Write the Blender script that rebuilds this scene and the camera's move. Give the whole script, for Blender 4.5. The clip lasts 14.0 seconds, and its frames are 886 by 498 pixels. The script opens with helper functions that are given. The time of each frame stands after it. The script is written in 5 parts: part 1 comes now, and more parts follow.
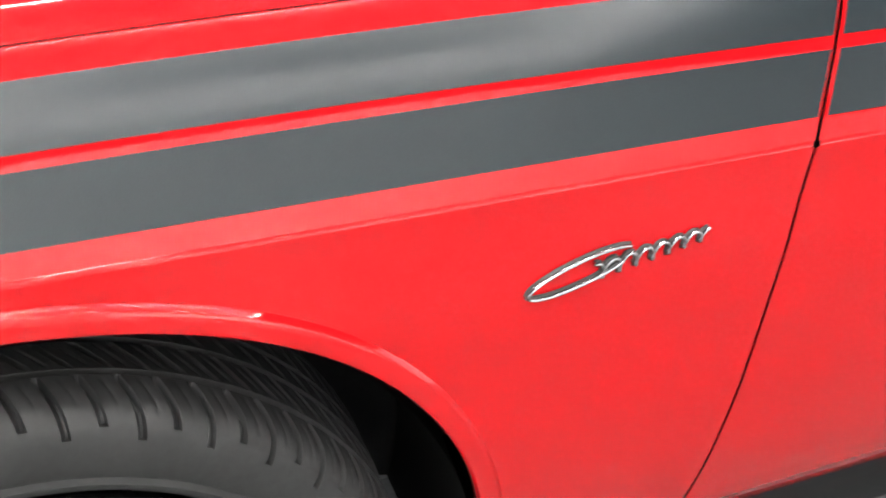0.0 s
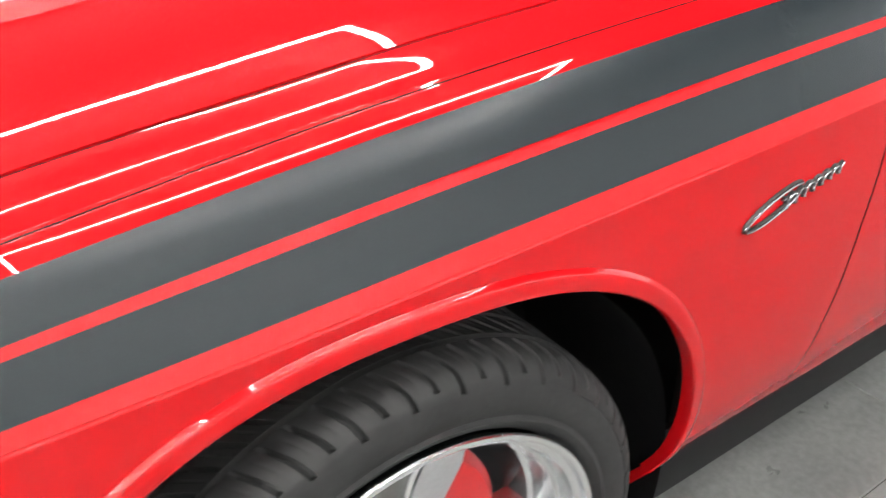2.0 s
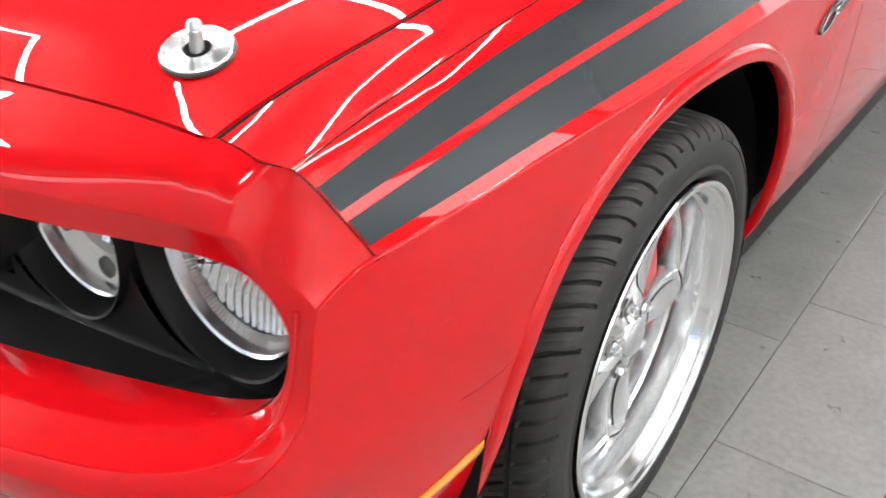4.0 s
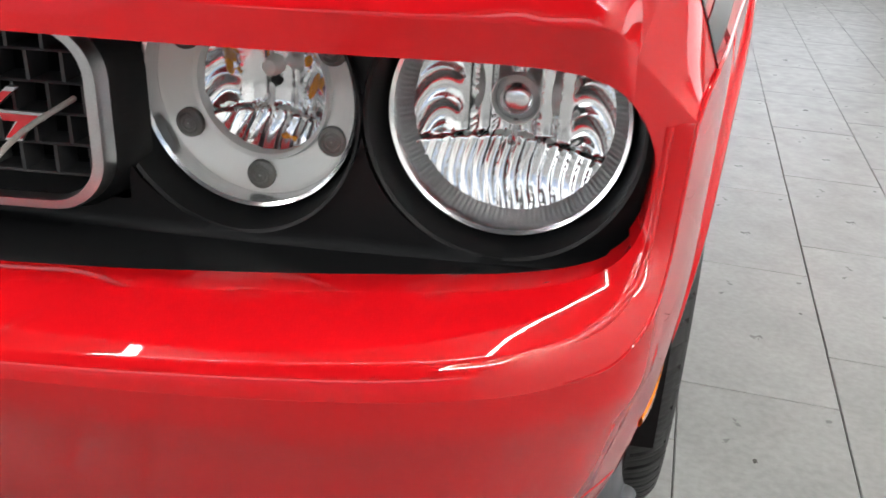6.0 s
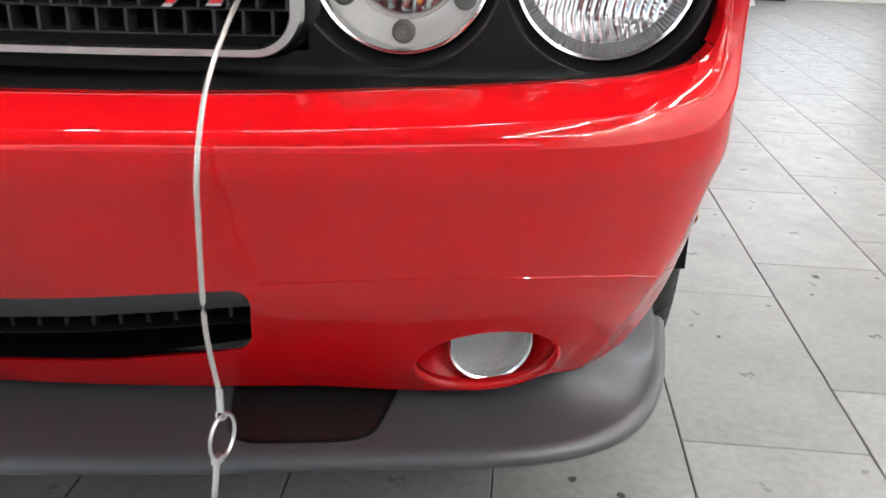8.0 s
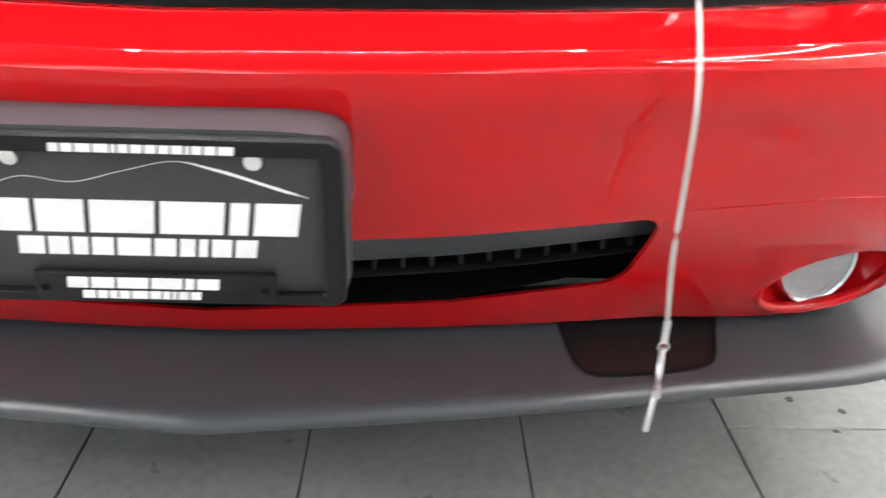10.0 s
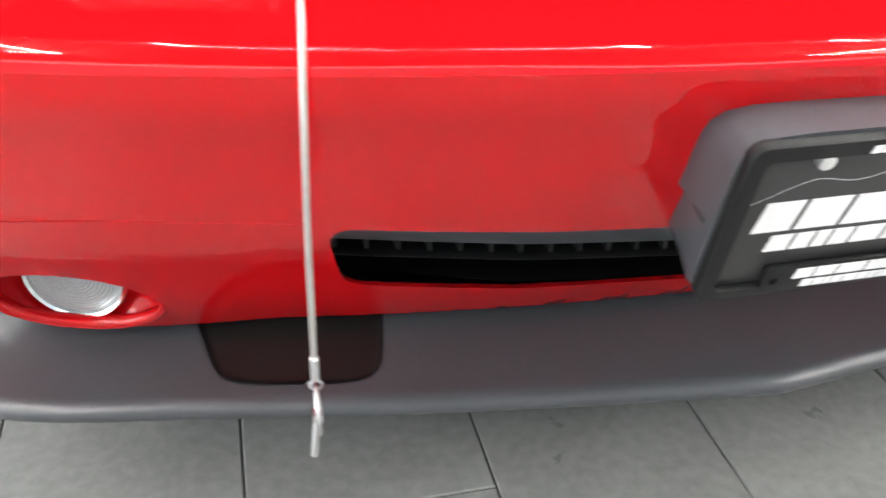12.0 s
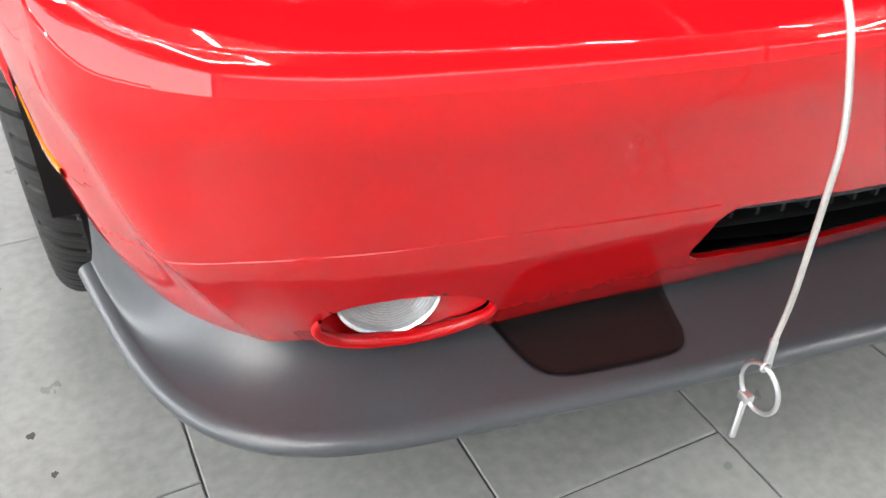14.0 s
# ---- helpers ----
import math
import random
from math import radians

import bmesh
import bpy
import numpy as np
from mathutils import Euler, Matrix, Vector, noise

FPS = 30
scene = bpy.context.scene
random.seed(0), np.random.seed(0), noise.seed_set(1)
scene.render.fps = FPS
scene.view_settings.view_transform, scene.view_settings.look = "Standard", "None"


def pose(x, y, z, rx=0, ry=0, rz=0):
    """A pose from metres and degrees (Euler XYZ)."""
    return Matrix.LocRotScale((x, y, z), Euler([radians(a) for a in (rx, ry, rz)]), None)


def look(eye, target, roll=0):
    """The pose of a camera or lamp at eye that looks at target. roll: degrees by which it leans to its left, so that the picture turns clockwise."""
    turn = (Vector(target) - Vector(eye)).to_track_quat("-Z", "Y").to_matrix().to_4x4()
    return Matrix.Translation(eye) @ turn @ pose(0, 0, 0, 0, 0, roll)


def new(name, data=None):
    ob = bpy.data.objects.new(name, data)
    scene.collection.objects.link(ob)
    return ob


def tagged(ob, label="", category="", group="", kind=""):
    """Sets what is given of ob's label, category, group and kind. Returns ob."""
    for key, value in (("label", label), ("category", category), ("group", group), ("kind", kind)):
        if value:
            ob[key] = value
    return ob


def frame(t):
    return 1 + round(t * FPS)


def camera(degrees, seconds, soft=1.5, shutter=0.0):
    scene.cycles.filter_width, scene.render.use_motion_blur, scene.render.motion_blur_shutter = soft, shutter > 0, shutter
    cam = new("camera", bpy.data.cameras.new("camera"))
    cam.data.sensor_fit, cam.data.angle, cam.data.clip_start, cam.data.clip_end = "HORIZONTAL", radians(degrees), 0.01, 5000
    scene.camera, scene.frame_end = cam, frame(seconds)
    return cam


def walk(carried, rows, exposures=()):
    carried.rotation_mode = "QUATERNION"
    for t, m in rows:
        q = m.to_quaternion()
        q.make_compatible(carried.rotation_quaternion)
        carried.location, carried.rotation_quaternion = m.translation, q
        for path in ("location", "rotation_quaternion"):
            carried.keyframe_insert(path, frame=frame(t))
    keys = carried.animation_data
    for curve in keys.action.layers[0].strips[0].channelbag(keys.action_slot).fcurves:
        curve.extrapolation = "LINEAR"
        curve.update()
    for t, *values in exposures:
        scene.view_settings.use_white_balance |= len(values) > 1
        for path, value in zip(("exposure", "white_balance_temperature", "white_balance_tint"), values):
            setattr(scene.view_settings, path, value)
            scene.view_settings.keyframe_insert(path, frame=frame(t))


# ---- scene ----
cam = camera(53.60, 14.0, soft=1.5, shutter=0.4)
PATH = [
    (0, (1.5504, 0.1311, 1.1662), (0.7369, 0.4577, 0.6850), 1.60),
    (0.5, (1.5784, 0.1045, 1.2443), (0.8054, 0.4976, 0.7463), 1.05),
    (1, (1.5819, -0.0099, 1.2743), (0.8415, 0.4246, 0.7614), 0.25),
    (1.5, (1.5450, -0.1748, 1.2728), (0.8267, 0.2905, 0.7556), -0.03),
    (2, (1.4833, -0.3623, 1.2621), (0.7875, 0.1438, 0.7525), 0.17),
    (2.5, (1.4472, -0.5734, 1.2500), (0.7847, -0.0216, 0.7435), 0.72),
    (3, (1.4350, -0.8051, 1.2453), (0.8184, -0.2040, 0.7370), 1.12),
    (3.5, (1.3939, -0.9533, 1.1952), (0.8226, -0.3022, 0.6956), 0.83),
    (4, (1.3224, -1.0927, 1.1708), (0.8099, -0.3931, 0.6730), 0.44),
    (4.2, (1.2907, -1.1459, 1.1702), (0.8081, -0.4250, 0.6729), 0.28),
    (6.3, (0.8374, -1.3147, 0.9237), (0.6453, -0.4198, 0.5208), 2.85),
    (6.5, (0.8230, -1.3408, 0.9196), (0.6456, -0.4382, 0.5273), 2.29),
    (7, (0.7911, -1.4512, 0.8603), (0.6527, -0.5301, 0.4964), 1.10),
    (7.2, (0.7677, -1.4913, 0.8311), (0.6457, -0.5644, 0.4760), 1.17),
    (9.3, (0.4384, -1.6391, 0.8015), (0.4257, -0.7252, 0.3958), 2.46),
    (9.5, (0.3731, -1.6301, 0.7886), (0.3745, -0.7158, 0.3835), 2.28),
    (10, (0.2082, -1.5919, 0.7758), (0.2435, -0.6883, 0.3489), 2.24),
    (10.5, (0.0580, -1.5739, 0.7920), (0.1230, -0.6889, 0.3309), 2.44),
    (11, (-0.1366, -1.5795, 0.8189), (-0.0436, -0.7099, 0.3339), 1.38),
    (11.5, (-0.3294, -1.5506, 0.8296), (-0.1876, -0.7021, 0.3197), 0.90),
    (12, (-0.4958, -1.4592, 0.8351), (-0.2889, -0.6447, 0.2931), 1.67),
    (12.5, (-0.6245, -1.3833, 0.8111), (-0.3901, -0.5862, 0.2546), 0.93),
    (13, (-0.7605, -1.3025, 0.7959), (-0.4797, -0.5331, 0.2221), 0.75),
    (13.3, (-0.8157, -1.2774, 0.8006), (-0.5043, -0.5235, 0.2221), 0.45),
    (13.5, (-0.8525, -1.2607, 0.8038), (-0.5212, -0.5178, 0.2222), 0.25),
    (14, (-0.8909, -1.2719, 0.8450), (-0.5338, -0.5509, 0.2512), 0.67),
]
walk(cam, [(t, look(eye, target, roll)) for t, eye, target, roll in PATH], exposures=[(0, -0.05), (0.5, -0.35), (1.5, -0.4), (2.5, -0.25), (4.2, -0.35), (6.3, -0.45), (7.2, -0.38), (9.3, 0.15), (11, 0.3), (12.5, 0.32), (14, 0.38)])
# ---------------------------------------------------------------- light
world = bpy.data.worlds.new("sky")
scene.world = world
world.use_nodes = True
wn = world.node_tree.nodes
sky = wn.new("ShaderNodeTexSky")
sky.sky_type = "NISHITA"
sky.sun_disc = False
sky.sun_elevation = radians(40)
sky.sun_rotation = radians(200)
world.node_tree.links.new(sky.outputs[0], wn["Background"].inputs[0])
wn["Background"].inputs[1].default_value = 0.10


def area_lamp(name, x, y, z, rx, ry, rz, sx, sy, watts, colour=(1, 1, 1)):
    d = bpy.data.lights.new(name, "AREA")
    d.shape, d.size, d.size_y, d.energy, d.color = "RECTANGLE", sx, sy, watts, colour
    ob = new(name, d)
    ob.matrix_basis = pose(x, y, z, rx, ry, rz)
    return ob


# daylight through glazing at left, front and right; the back lamp is added
area_lamp("opening_light", -0.4, 7.52, 1.85, 90, 0, 180, 9.2, 2.6, 240, (0.97, 0.99, 1.0))
area_lamp("opening_light", -6.4, 0.75, 1.75, 90, 0, -90, 13.3, 2.7, 650, (0.97, 0.99, 1.0))
area_lamp("opening_light", -0.9, -6.02, 2.95, 90, 0, 0, 10.2, 0.3, 34, (0.97, 0.99, 1.0))
area_lamp("opening_light", 4.62, 2.2, 1.15, 90, 0, 90, 4.2, 0.5, 42, (0.97, 0.99, 1.0))

# ---------------------------------------------------------------- materials


def material(name, colour, rough=0.5, metal=0.0, coat=0.0, grain=0.0, grain_size=200.0, stain=0.0, stain_size=4.0,
             bump=0.0, bump_size=400.0, spread=0.0, transmission=0.0, emission=0.0, specular=0.5, rough_var=0.0, ior=1.5, coat_ior=1.4):
    m = bpy.data.materials.new(name)
    m.use_nodes = True
    nt = m.node_tree
    b = nt.nodes["Principled BSDF"]
    b.inputs["Base Color"].default_value = (*colour, 1)
    b.inputs["Roughness"].default_value = rough
    b.inputs["Metallic"].default_value = metal
    b.inputs["Coat Weight"].default_value = coat
    b.inputs["Coat Roughness"].default_value = 0.02
    b.inputs["Coat IOR"].default_value = coat_ior
    b.inputs["Transmission Weight"].default_value = transmission
    b.inputs["Specular IOR Level"].default_value = specular
    b.inputs["IOR"].default_value = ior
    if emission:
        b.inputs["Emission Color"].default_value = (*colour, 1)
        b.inputs["Emission Strength"].default_value = emission
    tc = nt.nodes.new("ShaderNodeTexCoord")
    col = None

    def noise_of(size, detail=4):
        n = nt.nodes.new("ShaderNodeTexNoise")
        n.inputs["Scale"].default_value = size
        n.inputs["Detail"].default_value = detail
        nt.links.new(tc.outputs["Object"], n.inputs["Vector"])
        return n.outputs["Fac"]

    def vary(fac, amount, source):
        mr = nt.nodes.new("ShaderNodeMapRange")
        mr.inputs["From Min"].default_value, mr.inputs["From Max"].default_value = 0.3, 0.7
        mr.inputs["To Min"].default_value, mr.inputs["To Max"].default_value = 1 - amount, 1 + amount
        nt.links.new(fac, mr.inputs["Value"])
        mx = nt.nodes.new("ShaderNodeMix")
        mx.data_type, mx.blend_type = "RGBA", "MULTIPLY"
        mx.inputs["Factor"].default_value = 1
        if source is None:
            mx.inputs["A"].default_value = (*colour, 1)
        else:
            nt.links.new(source, mx.inputs["A"])
        nt.links.new(mr.outputs["Result"], mx.inputs["B"])
        return mx.outputs["Result"]

    if grain:
        col = vary(noise_of(grain_size), grain, col)
    if stain:
        col = vary(noise_of(stain_size, 6), stain, col)
    if spread:
        oi = nt.nodes.new("ShaderNodeObjectInfo")
        mr = nt.nodes.new("ShaderNodeMapRange")
        mr.inputs["To Min"].default_value, mr.inputs["To Max"].default_value = 0.3, 0.7
        nt.links.new(oi.outputs["Random"], mr.inputs["Value"])
        col = vary(mr.outputs["Result"], spread, col)
    if col is not None:
        nt.links.new(col, b.inputs["Base Color"])
    if rough_var:
        mr = nt.nodes.new("ShaderNodeMapRange")
        mr.inputs["From Min"].default_value, mr.inputs["From Max"].default_value = 0.3, 0.7
        mr.inputs["To Min"].default_value, mr.inputs["To Max"].default_value = rough - rough_var, rough + rough_var
        nt.links.new(noise_of(stain_size * 3, 6), mr.inputs["Value"])
        nt.links.new(mr.outputs["Result"], b.inputs["Roughness"])
    if bump:
        bp = nt.nodes.new("ShaderNodeBump")
        bp.inputs["Strength"].default_value = bump
        bp.inputs["Distance"].default_value = 0.001
        nt.links.new(noise_of(bump_size, 5), bp.inputs["Height"])
        nt.links.new(bp.outputs["Normal"], b.inputs["Normal"])
    return m


PAINT = material("red_paint", (0.46, 0.0038, 0.0064), rough=0.5, coat=1.0, coat_ior=1.46, grain=0.03, grain_size=1500, specular=0.0)
STRIPE = material("stripe_vinyl", (0.014, 0.019, 0.022), rough=0.27, grain=0.06, grain_size=900, specular=0.36)
PLASTIC = material("black_plastic", (0.007, 0.0074, 0.0078), rough=0.45, specular=0.22, bump=0.25, bump_size=900, grain=0.1)
SATIN = material("satin_black_lip", (0.042, 0.046, 0.052), rough=0.36, bump=0.10, bump_size=700, grain=0.06, specular=0.6)
DARK = material("dark_void", (0.004, 0.004, 0.004), rough=0.8, specular=0.1, grain=0.2, grain_size=40)
LIP_PATCH = material("lip_patch_black", (0.010, 0.0085, 0.0085), rough=0.30, specular=0.4, grain=0.15, grain_size=200)
LINER = material("wheel_liner", (0.004, 0.004, 0.0043), rough=0.75, specular=0.12, grain=0.2, grain_size=60, bump=0.3, bump_size=200)
RUBBER = material("tyre_rubber", (0.014, 0.014, 0.014), rough=0.62, grain=0.25, grain_size=120, stain=0.2, stain_size=12, bump=0.3, bump_size=900)
CHROME = material("polished_aluminium", (0.88, 0.89, 0.90), rough=0.19, metal=1.0, rough_var=0.03, stain_size=10)
GREYMETAL = material("silver_spoke_face", (0.50, 0.51, 0.52), rough=0.36, metal=0.75, grain=0.05)
BRUSHED = material("brushed_trim", (0.62, 0.63, 0.64), rough=0.28, metal=1.0, grain=0.05, grain_size=600)
CALIPER = material("caliper_red", (0.55, 0.008, 0.010), rough=0.3, coat=0.6, grain=0.05)
IRON = material("brake_iron", (0.30, 0.29, 0.28), rough=0.35, metal=1.0, grain=0.15, grain_size=300)
SATINCHROME = material("satin_chrome", (0.85, 0.86, 0.87), rough=0.30, metal=1.0, grain=0.04, grain_size=500)
REFLECTOR = material("lamp_reflector", (0.92, 0.93, 0.94), rough=0.12, metal=1.0)
LAMPRING = material("lamp_ring", (0.74, 0.75, 0.72), rough=0.34, metal=0.35, grain=0.04)
RIBBED = material("ribbed_lamp_ring", (0.42, 0.43, 0.43), rough=0.28, metal=0.7, grain=0.06)
MARKER = material("smoked_marker", (0.13, 0.13, 0.12), rough=0.25, coat=0.5, grain=0.15, grain_size=600)
GRILLEBAR = material("grille_plastic", (0.026, 0.027, 0.028), rough=0.4, specular=0.5, grain=0.1)
AMBER = material("amber_lens", (0.75, 0.28, 0.01), rough=0.15, coat=0.8, grain=0.1, grain_size=400)
GLASS = material("clear_lens", (1, 1, 1), rough=0.02, transmission=1.0, ior=1.03, coat=0.7, coat_ior=1.45)
FOGLENS = material("fog_lens", (0.36, 0.38, 0.39), rough=0.16, coat=1.0, metal=0.35, grain=0.08, grain_size=300)
BADGERED = material("badge_red", (0.60, 0.02, 0.03), rough=0.2, coat=0.8, grain=0.03)
PINPLATE = material("pin_chrome", (0.80, 0.81, 0.82), rough=0.22, metal=1.0, rough_var=0.03, stain_size=30)
BADGE = material("dark_badge_chrome", (0.30, 0.30, 0.31), rough=0.22, metal=1.0, grain=0.1, grain_size=900)
CHROMEDARK = material("badge_chrome", (0.55, 0.56, 0.57), rough=0.12, metal=1.0)
WHITEINK = material("white_ink", (0.80, 0.80, 0.80), rough=0.45, grain=0.03)
CABLE = material("steel_lanyard", (0.42, 0.41, 0.39), rough=0.35, metal=0.5, grain=0.15, grain_size=800)
TILE = material("grey_tile", (0.215, 0.218, 0.213), rough=0.36, grain=0.12, grain_size=60, stain=0.12, stain_size=5, bump=0.2, bump_size=150, spread=0.07, rough_var=0.09)
GROUT = material("tile_grout", (0.055, 0.053, 0.050), rough=0.85, grain=0.25, grain_size=120, stain=0.3, stain_size=6)
WALLPAINT = material("white_wall_paint", (0.78, 0.78, 0.77), rough=0.7, stain=0.03, stain_size=1, bump=0.1)
WALLGREY = material("grey_wall_paint", (0.32, 0.32, 0.32), rough=0.7, stain=0.05, stain_size=1, bump=0.1)
CEILING = material("ceiling_paint", (0.045, 0.045, 0.047), rough=0.8, stain=0.04, stain_size=1)
TUBE = material("led_tube", (1.0, 0.98, 0.95), emission=165.0)
TRIMBLACK = material("dark_trim", (0.03, 0.03, 0.03), rough=0.5, grain=0.1)

# ---------------------------------------------------------------- mesh helpers


def part(name, bm, mat, parent=None, label="", smooth=True, sharp=35):
    me = bpy.data.meshes.new(name)
    bmesh.ops.recalc_face_normals(bm, faces=bm.faces)
    bm.to_mesh(me)
    bm.free()
    for p in me.polygons:
        p.use_smooth = smooth
    if smooth and sharp:
        me.set_sharp_from_angle(angle=radians(sharp))
    me.materials.append(mat)
    ob = new(name, me)
    if parent is not None:
        ob.parent = parent
    if label:
        ob["label"] = label
    return ob


def empty(name, label, category, group="", kind="", at=(0, 0, 0)):
    ob = new(name)
    ob.location = at
    return tagged(ob, label, category, group, kind)


def grid_mesh(rows, bm=None, closed=False, keep=None):
    """A sheet of quads through rows of points."""
    bm = bm or bmesh.new()
    vs = [[bm.verts.new(p) for p in row] for row in rows]
    n = len(rows[0])
    for a in range(len(rows) - 1):
        for b in range(n if closed else n - 1):
            q = (vs[a][b], vs[a][(b + 1) % n], vs[a + 1][(b + 1) % n], vs[a + 1][b])
            if keep is None or keep(a, b):
                try:
                    bm.faces.new(q)
                except ValueError:
                    pass
    return bm


def box_mesh(x0, y0, z0, x1, y1, z1, bevel=0.0, bm=None, m=None):
    own = bmesh.new()
    bmesh.ops.create_cube(own, size=1)
    bmesh.ops.scale(own, vec=(x1 - x0, y1 - y0, z1 - z0), verts=own.verts)
    bmesh.ops.translate(own, vec=((x0 + x1) / 2, (y0 + y1) / 2, (z0 + z1) / 2), verts=own.verts)
    if bevel:
        bmesh.ops.bevel(own, geom=own.edges[:], offset=bevel, segments=2, affect="EDGES", profile=0.5)
    if m is not None:
        bmesh.ops.transform(own, matrix=m, verts=own.verts)
    if bm is None:
        return own
    me = bpy.data.meshes.new("tmp")
    own.to_mesh(me)
    own.free()
    bm.from_mesh(me)
    bpy.data.meshes.remove(me)
    return bm


def lathe(profile, segs=64, axis="X", m=None, bm=None, arc=(0, 2 * math.pi)):
    """Turn (along, radius) pairs about an axis."""
    full = abs(arc[1] - arc[0] - 2 * math.pi) < 1e-6
    count = segs if full else segs + 1
    rows = []
    for along, r in profile:
        row = []
        for k in range(count):
            a = arc[0] + (arc[1] - arc[0]) * k / segs
            c, s = r * math.cos(a), r * math.sin(a)
            p = {"X": (along, c, s), "Y": (c, along, s), "Z": (c, s, along)}[axis]
            row.append(m @ Vector(p) if m is not None else Vector(p))
        rows.append(row)
    bm = grid_mesh(rows, bm, closed=full)
    return bm


def tube(points, r, segs=8, bm=None):
    bm = bm or bmesh.new()
    pts = [Vector(p) for p in points]
    rows = []
    up = Vector((0, 0, 1))
    for k, p in enumerate(pts):
        d = (pts[min(k + 1, len(pts) - 1)] - pts[max(k - 1, 0)]).normalized()
        s = d.cross(up)
        if s.length < 1e-3:
            s = d.cross(Vector((1, 0, 0)))
        s.normalize()
        u = s.cross(d).normalized()
        rr = r[k] if isinstance(r, (list, tuple)) else r
        rows.append([p + (s * math.cos(a) + u * math.sin(a)) * rr for a in [2 * math.pi * j / segs for j in range(segs)]])
    grid_mesh(rows, bm, closed=True)
    for end in (0, -1):
        c = bm.verts.new(pts[end])
        bm.verts.ensure_lookup_table()
    return bm


def spline(ts, vs):
    """A natural cubic through values at ts; returns a function."""
    ts, vs = np.asarray(ts, float), np.asarray(vs, float)
    n = len(ts)
    h = np.diff(ts)
    a = np.eye(n)
    r = np.zeros((n,) + vs.shape[1:])
    for k in range(1, n - 1):
        a[k, k - 1], a[k, k], a[k, k + 1] = h[k - 1], 2 * (h[k - 1] + h[k]), h[k]
        r[k] = 6 * ((vs[k + 1] - vs[k]) / h[k] - (vs[k] - vs[k - 1]) / h[k - 1])
    m2 = np.linalg.solve(a, r)

    def at(t):
        k = int(np.clip(np.searchsorted(ts, t) - 1, 0, n - 2))
        d, u = h[k], t - ts[k]
        b = (vs[k + 1] - vs[k]) / d - d * (2 * m2[k] + m2[k + 1]) / 6
        return vs[k] + b * u + m2[k] / 2 * u ** 2 + (m2[k + 1] - m2[k]) / (6 * d) * u ** 3
    return at


def rising(ts, vs):
    """A smooth line through values at ts with no overshoot between them."""
    ts, vs = np.asarray(ts, float), np.asarray(vs, float)
    h, d = np.diff(ts), np.diff(vs) / np.diff(ts)
    m = np.r_[d[0], [0 if a * b <= 0 else 2 * a * b / (a + b) for a, b in zip(d, d[1:])], d[-1]]

    def at(t):
        k = int(np.clip(np.searchsorted(ts, t) - 1, 0, len(h) - 1))
        u = min(max((t - ts[k]) / h[k], 0), 1)
        return (2 * u ** 3 - 3 * u ** 2 + 1) * vs[k] + (u ** 3 - 2 * u ** 2 + u) * h[k] * m[k] + (3 * u ** 2 - 2 * u ** 3) * vs[k + 1] + (u ** 3 - u ** 2) * h[k] * m[k + 1]
    return at


def step01(v, a, b):
    u = min(max((v - a) / (b - a), 0.0), 1.0)
    return u * u * (3 - 2 * u)


def both_sides(make):
    """Calls make(+1) and make(-1)."""
    return [make(1), make(-1)]


# ---------------------------------------------------------------- showroom
U, W = 0.2033, 0.3048          # a third of a tile's length, a tile's width
GX, GY = 0.983, 0.271          # a tile corner beside the car
X0, X1, Y0, Y1, HEIGHT = -6.5, 4.6, -6.0, 7.5, 3.6

floor = tagged(part("floor", box_mesh(X0, Y0, -0.1, X1, Y1, -0.0035), GROUT, smooth=False), "dark grout bed under large grey floor tiles", "floor", kind="structure")


def glazed_wall(name, y0, y1, x0, x1, z0, z1, mat):
    """A long wall with one wide window opening."""
    bm = box_mesh(X0, y0, 0, X1, y1, z0)
    box_mesh(X0, y0, z1, X1, y1, HEIGHT, bm=bm)
    box_mesh(X0, y0, z0, x0, y1, z1, bm=bm)
    box_mesh(x1, y0, z0, X1, y1, z1, bm=bm)
    return part(name, bm, mat, smooth=False)


# the back wall's opening is added to hold its unseen lamp
wall_back = glazed_wall("wall_back", Y1, Y1 + 0.2, -5.0, 4.2, 0.55, 3.15, WALLPAINT)
tagged(wall_back, "white painted showroom wall with an added wide opening", "wall", kind="structure")
tagged(glazed_wall("wall_front", Y0 - 0.2, Y0, -6.0, 4.2, 1.8, 3.2, WALLGREY), "plain light grey painted showroom wall", "wall", kind="structure")
bm = box_mesh(X1, Y0, 0, X1 + .2, Y1, .6)
box_mesh(X1, Y0, 1.6, X1 + .2, Y1, HEIGHT, bm=bm)
box_mesh(X1, Y0, .6, X1 + .2, .1, 1.6, bm=bm)
box_mesh(X1, 4.3, .6, X1 + .2, Y1, 1.6, bm=bm)
wall_right = tagged(part("wall_right", bm, WALLPAINT, smooth=False), "white painted showroom wall with a long window", "wall", kind="structure")
